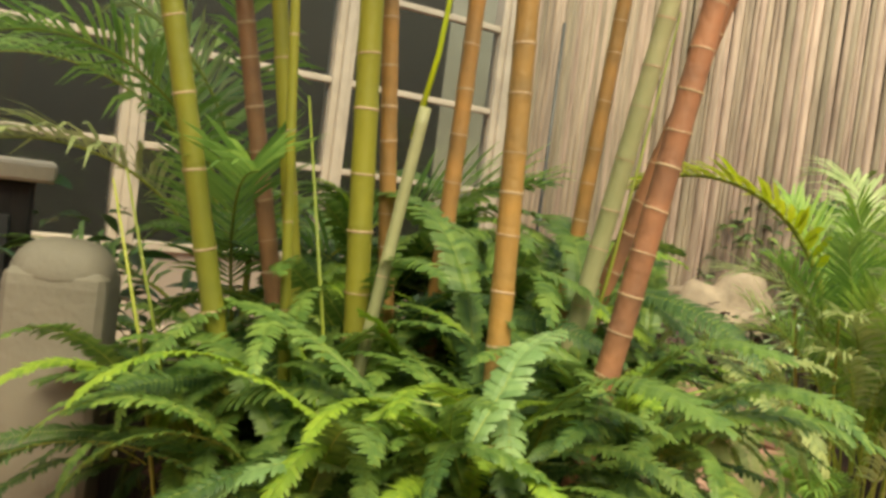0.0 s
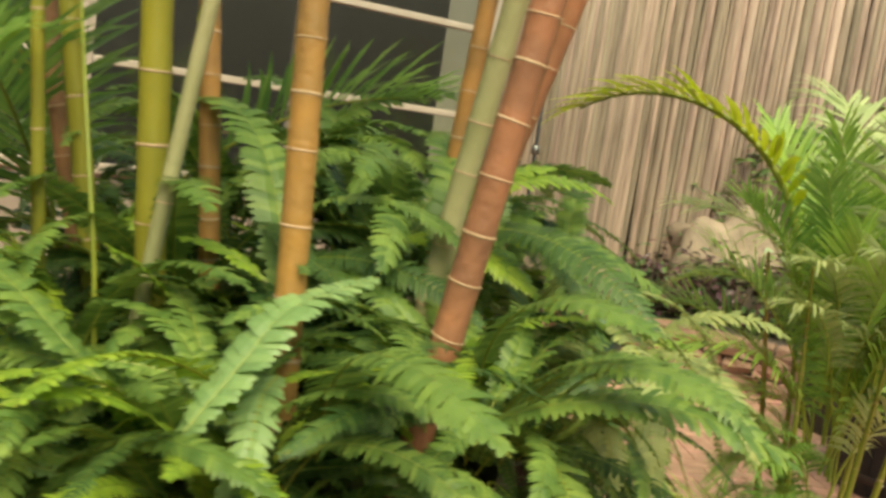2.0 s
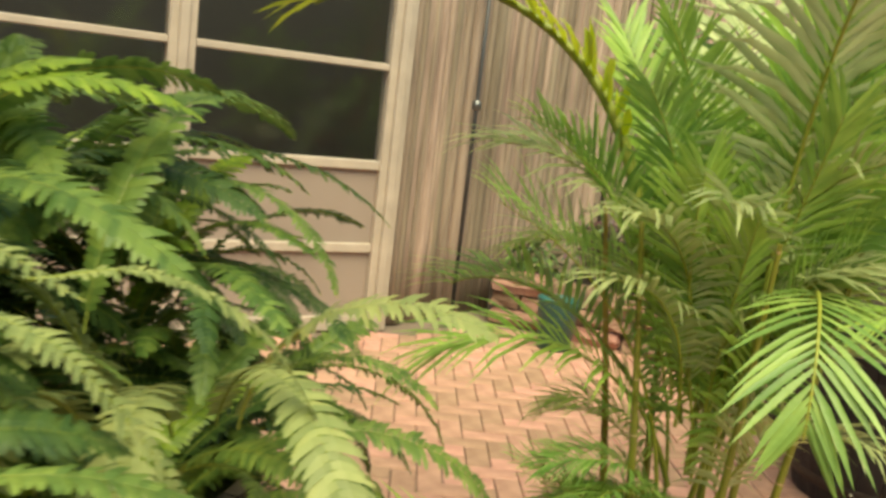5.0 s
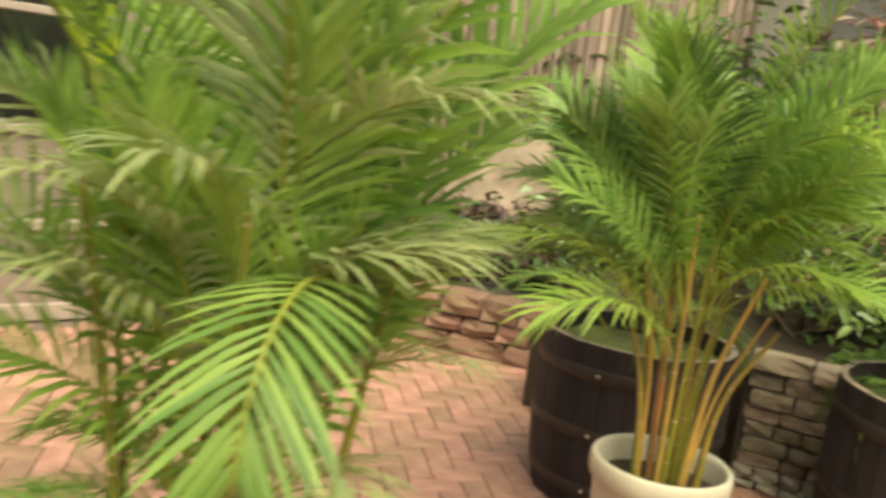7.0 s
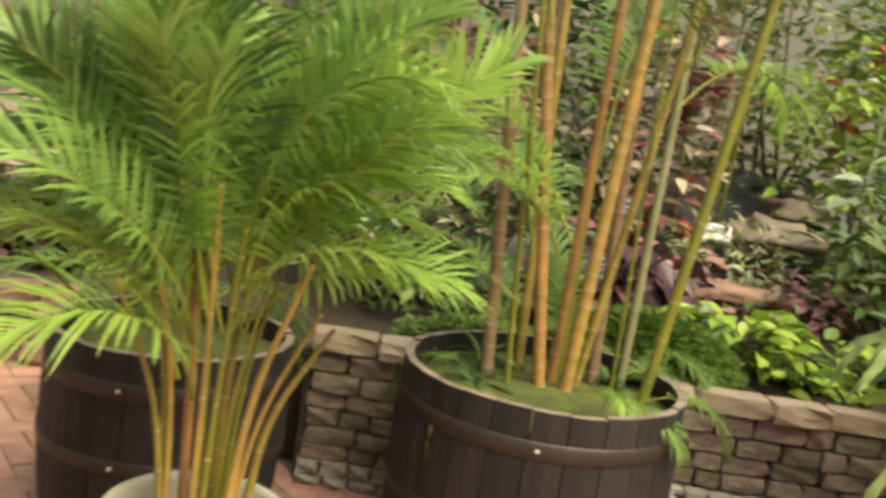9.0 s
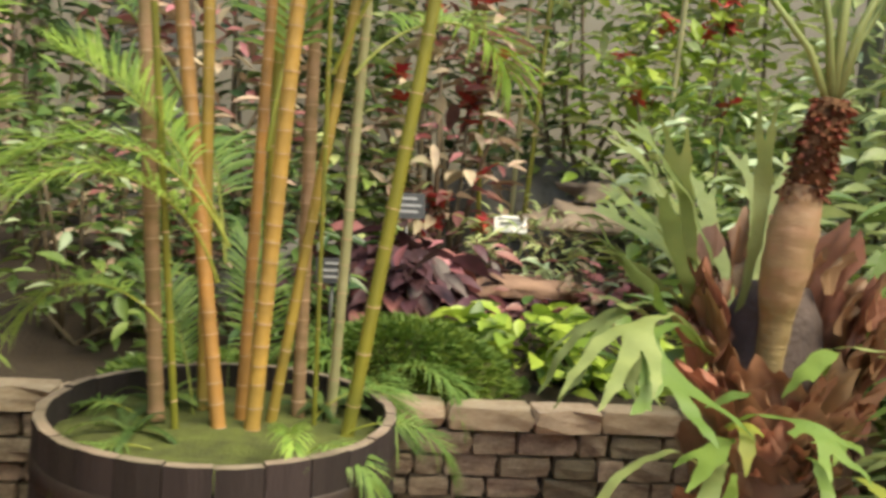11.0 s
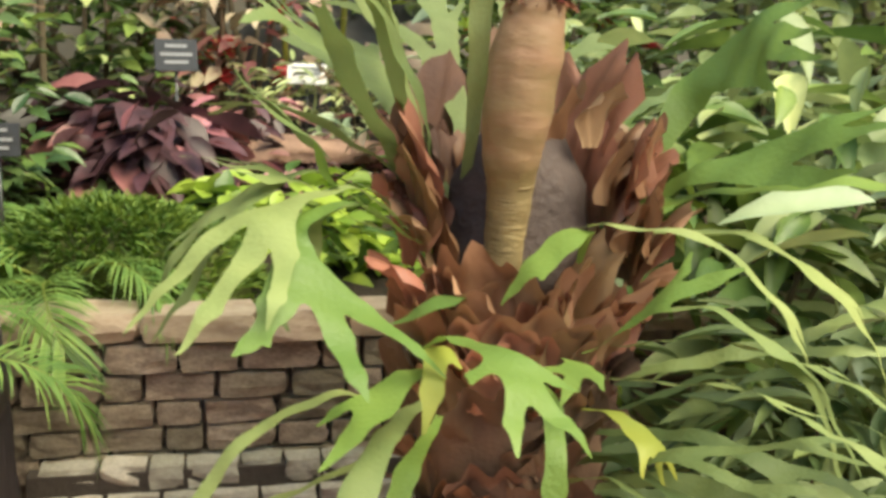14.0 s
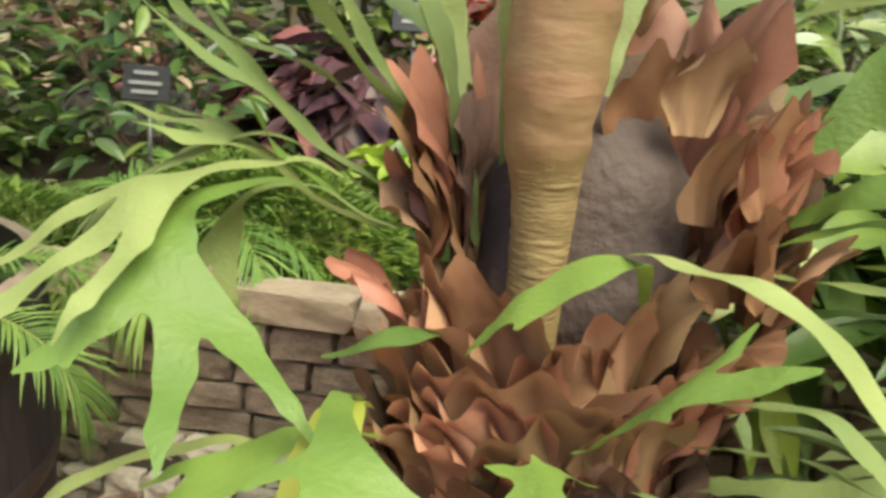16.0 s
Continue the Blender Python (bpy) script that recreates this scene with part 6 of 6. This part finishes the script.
sign("white plant label with grey lines on a dark stand", (1.785, 6.10, .955), .17, .095, M_signw, M_letter, -8, 30, .42, ((.28, .8), (0, .7)))
sign("black plant label with pale lines on a stake", (1.25, 6.02, 1.02), .17, .13, M_signb, M_letter, 10, 12, .55, ((.28, .5), (.02, .75), (-.22, .55)))
sign("black plant label with pale lines on a stake", (.905, 4.52, .90), .115, .085, M_signb, M_letter, 5, 15, .42, ((.28, .5), (.0, .7), (-.25, .55)))
dk = thing("label_stand", "dark box stand under the white plant label", "stand", (1.81, 6.14, .60))
part("box", box_bm(-.085, .085, -.03, .05, 0, .27, .008), M_signb, dk)

col = thing("stone_column", "grey square stone column behind the shrubs", "column", (4.35, 7.0, 0))
part("shaft", box_bm(-.19, .19, -.19, .19, .0, 4.0, .02), M_wallpaint, col)
part("pipe", box_bm(-.27, -.22, -.22, -.17, .0, 4.0, .01), M_paint, col)
col = thing("stone_column", "dark column behind the shrubs", "column", (-.30, 7.4, 0))
part("shaft", box_bm(-.22, .22, -.2, .2, .0, 4.0, .02), M_rock_dark, col)
part("pipe", box_bm(-.30, -.25, -.22, -.17, .0, 4.0, .01), M_paint, col)
# slim stems rising from the bank
for k, (x, y, dx, m) in enumerate(((1.75, 6.9, -.12, M_cane_gr), (1.95, 7.0, .02, M_cane_pl), (2.0, 6.9, .10, M_cane_gr), (1.35, 6.6, -.05, M_stem), (2.6, 6.3, .1, M_cane_pl), (.7, 6.2, .05, M_stem), (3.9, 6.2, -.1, M_cane_pl), (3.95, 6.5, .0, M_cane_gr))):
    ob = thing("slim_trunk", "slim green-brown stem rising from the bank", "tree", (x, y, bank_z(x, y) - .03), group="slim stems")
    cane(ob, [(0, 0, 0), (dx * .4, 0, .9), (dx, .05, 2.6)], .016, m, gap=.2, seed=500 + k, name="trunk")
    rr = random.Random(520 + k)
    sp = [((dx + rr.gauss(0, .25), rr.gauss(0, .2), 2.4 + rr.gauss(0, .25)), (rr.uniform(-1, 1), rr.uniform(-1, 1), rr.uniform(-.6, .6)), .16, .06, rr.uniform(-.6, .6)) for _ in range(90)]
    child("crown", leaves_mesh("crown", sp, M_shrub), ob, Matrix())

# ---- pole fence and red stone edging ----
def fence_run(a, b, n, seed, label):
    g2 = random.Random(seed)
    a, b = Vector(a), Vector(b)
    fe = thing("fence", label, "fence", (a.x, a.y, 0), math.degrees(math.atan2(b.y - a.y, b.x - a.x)), kind="structure")
    L = (b - a).length
    x = 0
    while x < L:
        r = g2.uniform(.012, .045)
        z1 = g2.uniform(4.6, 5.0)
        dx = g2.uniform(-.03, .03)
        flare = g2.uniform(1.0, 1.5)
        V, F = tube([(x + r + dx, g2.uniform(-.02, .02), 0), (x + r + dx * .6, 0, .5), (x + r, g2.uniform(-.015, .015), 1.6), (x + r + g2.uniform(-.02, .02), 0, z1)], [r * flare, r * 1.1, r, r * .9], n=8)
        mesh_ob("pole", V, F, M_fence, fe, smooth=True)
        x += 2 * r * .93
    # near-black sheet: shade between the poles, put into its colour
    part("gap_shade", box_bm(0, L, .05, .08, 0, 4.6), M_dark, fe)
    return fe


fence_run((-3.36, 3.98), (-3.25, 6.3), 50, 7, "weathered fence of upright wooden poles")
fence_run((-3.25, 6.3), (-0.9, 7.3), 50, 8, "weathered fence of upright wooden poles")
pp = thing("metal_pole", "thin dark metal pole with a clamp against the fence", "pole", (-3.22, 4.5, 0))
V, F = tube([(0, 0, 0), (0, 0, 2.9)], [.014, .014], n=10)
mesh_ob("rod", V, F, M_signb, pp, smooth=True)
V, F = lathe([(.0141, 1.36), (.03, 1.37), (.03, 1.42), (.0141, 1.43)], 12)
mesh_ob("clamp", V, F, M_metal, pp, smooth=True)

RST = []
for me in STONES[:6]:
    c = me.copy()
    c.materials.clear()
    c.materials.append(M_redstone)
    RST.append(c)
red = tagged(part("stone_edging", box_bm(0, 2.3, .04, .6, 0, .31), M_mortar), "low edging of rough red stones", "wall", kind="structure")
red.matrix_world = pose(-3.1, 4.70, 0, 0, 0, 7)
stone_rows(red, 0, 2.3, 0, 0, .34, 3, RST, .25, .18, .42, 95, "stone", .01)
V, F = [], []
bed2 = mesh_ob("planting_bed", [(-3.2, 5.1, .28), (-.8, 5.35, .28), (-.8, 7.3, .30), (-3.2, 6.5, .30)], [(0, 1, 2, 3)], M_soil)
tagged(bed2, "dark soil bed behind the red stone edging", "ground", kind="structure")
for k, (x, y, sx, sz, n, lf, m, m2, lab) in enumerate(((-1.85, 5.5, .40, .50, 760, .095, M_purple, M_shrub3, "dark purple-green low shrub before the boulder"), (-2.35, 5.45, .5, .52, 760, .085, M_purple, M_shrub3, "dark purple low plant on the red stones"),
                                                 (-1.3, 5.8, .4, .9, 420, .10, M_shrub, M_silver, "green shrub with pale leaves"), (-3.0, 5.15, .18, .22, 120, .10, M_shrub3, M_shrub, "small dark green plant on the edging"),
                                                 (-2.1, 6.6, .5, 1.3, 380, .12, M_shrub3, M_shrub, "dark shrub behind the boulder"))):
    shrub("shrub", lab, "shrub", (x, y, .27), (sx, sx * .8, sz), n, lf, m, .42, 600 + k, m2, .35, 6, .3, .3)
te = thing("teal_bucket", "small dark teal plastic tub by the edging", "tub", (-2.45, 4.50, 0))
V, F = lathe([(.001, 0), (.10, 0), (.13, .30), (.135, .31), (.12, .31), (.10, .02)], 24)
mesh_ob("body", V, F, mat("teal_plastic", (.03, .12, .11), .4, vary=.3), te, smooth=True)

# ---- pillar and dark cabinet near the start ----
pil = thing("pillar", "grey-beige rendered post with a rounded top", "pillar", (-1.735, -0.72, .08), 40)
bm = box_bm(-.10, .10, -.09, .09, -.08, 1.15, .035, 3)
M_post = mat("cement_post", (0.22, 0.185, 0.15), 0.75, second=(0.15, 0.125, 0.10), scale=6, bump=0.35, bump_scale=40)
part("shaft", bm, M_post, pil, smooth=False)
bm = bmesh.new()
bmesh.ops.create_uvsphere(bm, u_segments=28, v_segments=14, radius=1)
for v in bm.verts:
    v.co = Vector((math.copysign(abs(v.co.x) ** .7, v.co.x) * .10, math.copysign(abs(v.co.y) ** .7, v.co.y) * .09, 1.13 + max(v.co.z, -.1) * .075))
part("rounded_top", bm, M_post, pil, smooth=True)
cab = thing("cabinet", "dark brown cabinet with two oval openings", "cabinet", (-2.62, -0.62, 0), 55)
part("body", box_bm(-.55, .35, -.2, .25, 0, 1.37, .01), M_stave, cab)
part("top", box_bm(-.60, .40, -.25, .30, 1.37, 1.42, .008), M_paint, cab)
for x in (-.16, -.02):
    bm = bmesh.new()
    bmesh.ops.create_cone(bm, cap_ends=True, segments=24, radius1=.05, radius2=.05, depth=.02)
    bmesh.ops.transform(bm, matrix=Matrix.Translation((x, -.2, 1.16)) @ Matrix.Rotation(radians(90), 4, 'X') @ Matrix.Diagonal((.8, 1.2, 1, 1)), verts=bm.verts)
    part("oval_opening", bm, M_signb, cab)
part("dark_panel", box_bm(.12, .30, -.215, -.19, 1.0, 1.28, .004), M_signb, cab)
rl = thing("rail_fence", "metal rail with thin uprights beside the pillar", "railing", (-1.95, -1.02, 0), 50)
for z in (.70, 1.10):
    part("rail", box_bm(-.5, .02, -.012, .012, z, z + .03, .004), M_metal, rl)
for k in range(6):
    part("bar", box_bm(-.48 + k * .09, -.465 + k * .09, -.007, .007, 0, 1.1, .002), M_metal, rl)

# ---- plain walls that close the place ----
for nm, x0, x1, y0, y1 in (("wall_north", -9, 12, 9.6, 9.8), ("wall_south", -9, 12, -7.2, -7.0), ("wall_east", 8.0, 8.2, -7.0, 9.6), ("wall_west", -9.2, -9, -7.0, 9.6)):
    tagged(part(nm, box_bm(x0, x1, y0, y1, 0, 5.0), M_wallpaint), "plain dull wall closing the glasshouse", "wall", kind="structure")

# ---- brick paving, herringbone ----
def paver_mesh():
    bm = box_bm(-.0975, .0975, -.0475, .0475, -.05, 0)
    bmesh.ops.bevel(bm, geom=[e for e in bm.edges if all(v.co.z > -.01 for v in e.verts)], offset=.004, segments=1, affect='EDGES')
    bmesh.ops.recalc_face_normals(bm, faces=bm.faces)
    me = bpy.data.meshes.new("paver")
    bm.to_mesh(me)
    bm.free()
    me.materials.append(M_paver)
    return me


PV = paver_mesh()
pvs = tagged(new("paving"), "salmon-red brick paving laid in herringbone", "paving", kind="structure")
co = [tuple(v.co) for v in PV.vertices]
fa = [tuple(p.vertices) for p in PV.polygons]
V, F = [], []
rg = random.Random(99)
rot = Matrix.Rotation(radians(38), 4, 'Z')
near = 0
for i in range(-95, 110):
    for j in range(-50, 51):
        for k in (0, 1):
            # each L of the pattern steps one width along both axes
            px = .1 * i + .2 * j * 1.0
            py = .1 * i - .2 * j * 1.0
            m = Matrix.Translation((px + .10, py + .05, 0)) if k == 0 else Matrix.Translation((px + .05, py + .20, 0)) @ Matrix.Rotation(radians(90), 4, 'Z')
            m = rot @ m
            c = m.translation
            if not (-5.2 < c.x < 5.2 and -4.6 < c.y < 5.2) or (c.y > 4.25 and c.x > -1.0):
                continue
            # keep in front of the window front
            if (c.xy - FC.xy).dot(FN.xy) < 0.12:
                continue
            m = Matrix.Translation((0, 0, rg.uniform(-.003, .002))) @ m @ pose(0, 0, 0, rg.uniform(-.8, .8), rg.uniform(-.5, .5), rg.uniform(-.8, .8))
            if -2.7 < c.x < -.3 and 2.3 < c.y < 4.6 and near < 300:
                ob = new("paver", PV)
                ob.parent = pvs
                ob.matrix_basis = m
                near += 1
            else:
                o = len(V)
                V.extend(tuple(m @ Vector(q)) for q in co)
                F.extend(tuple(q + o for q in f) for f in fa)
rest = mesh_ob("pavers_beyond", V, F, M_paver, pvs)
rest["kind"] = "stuff"
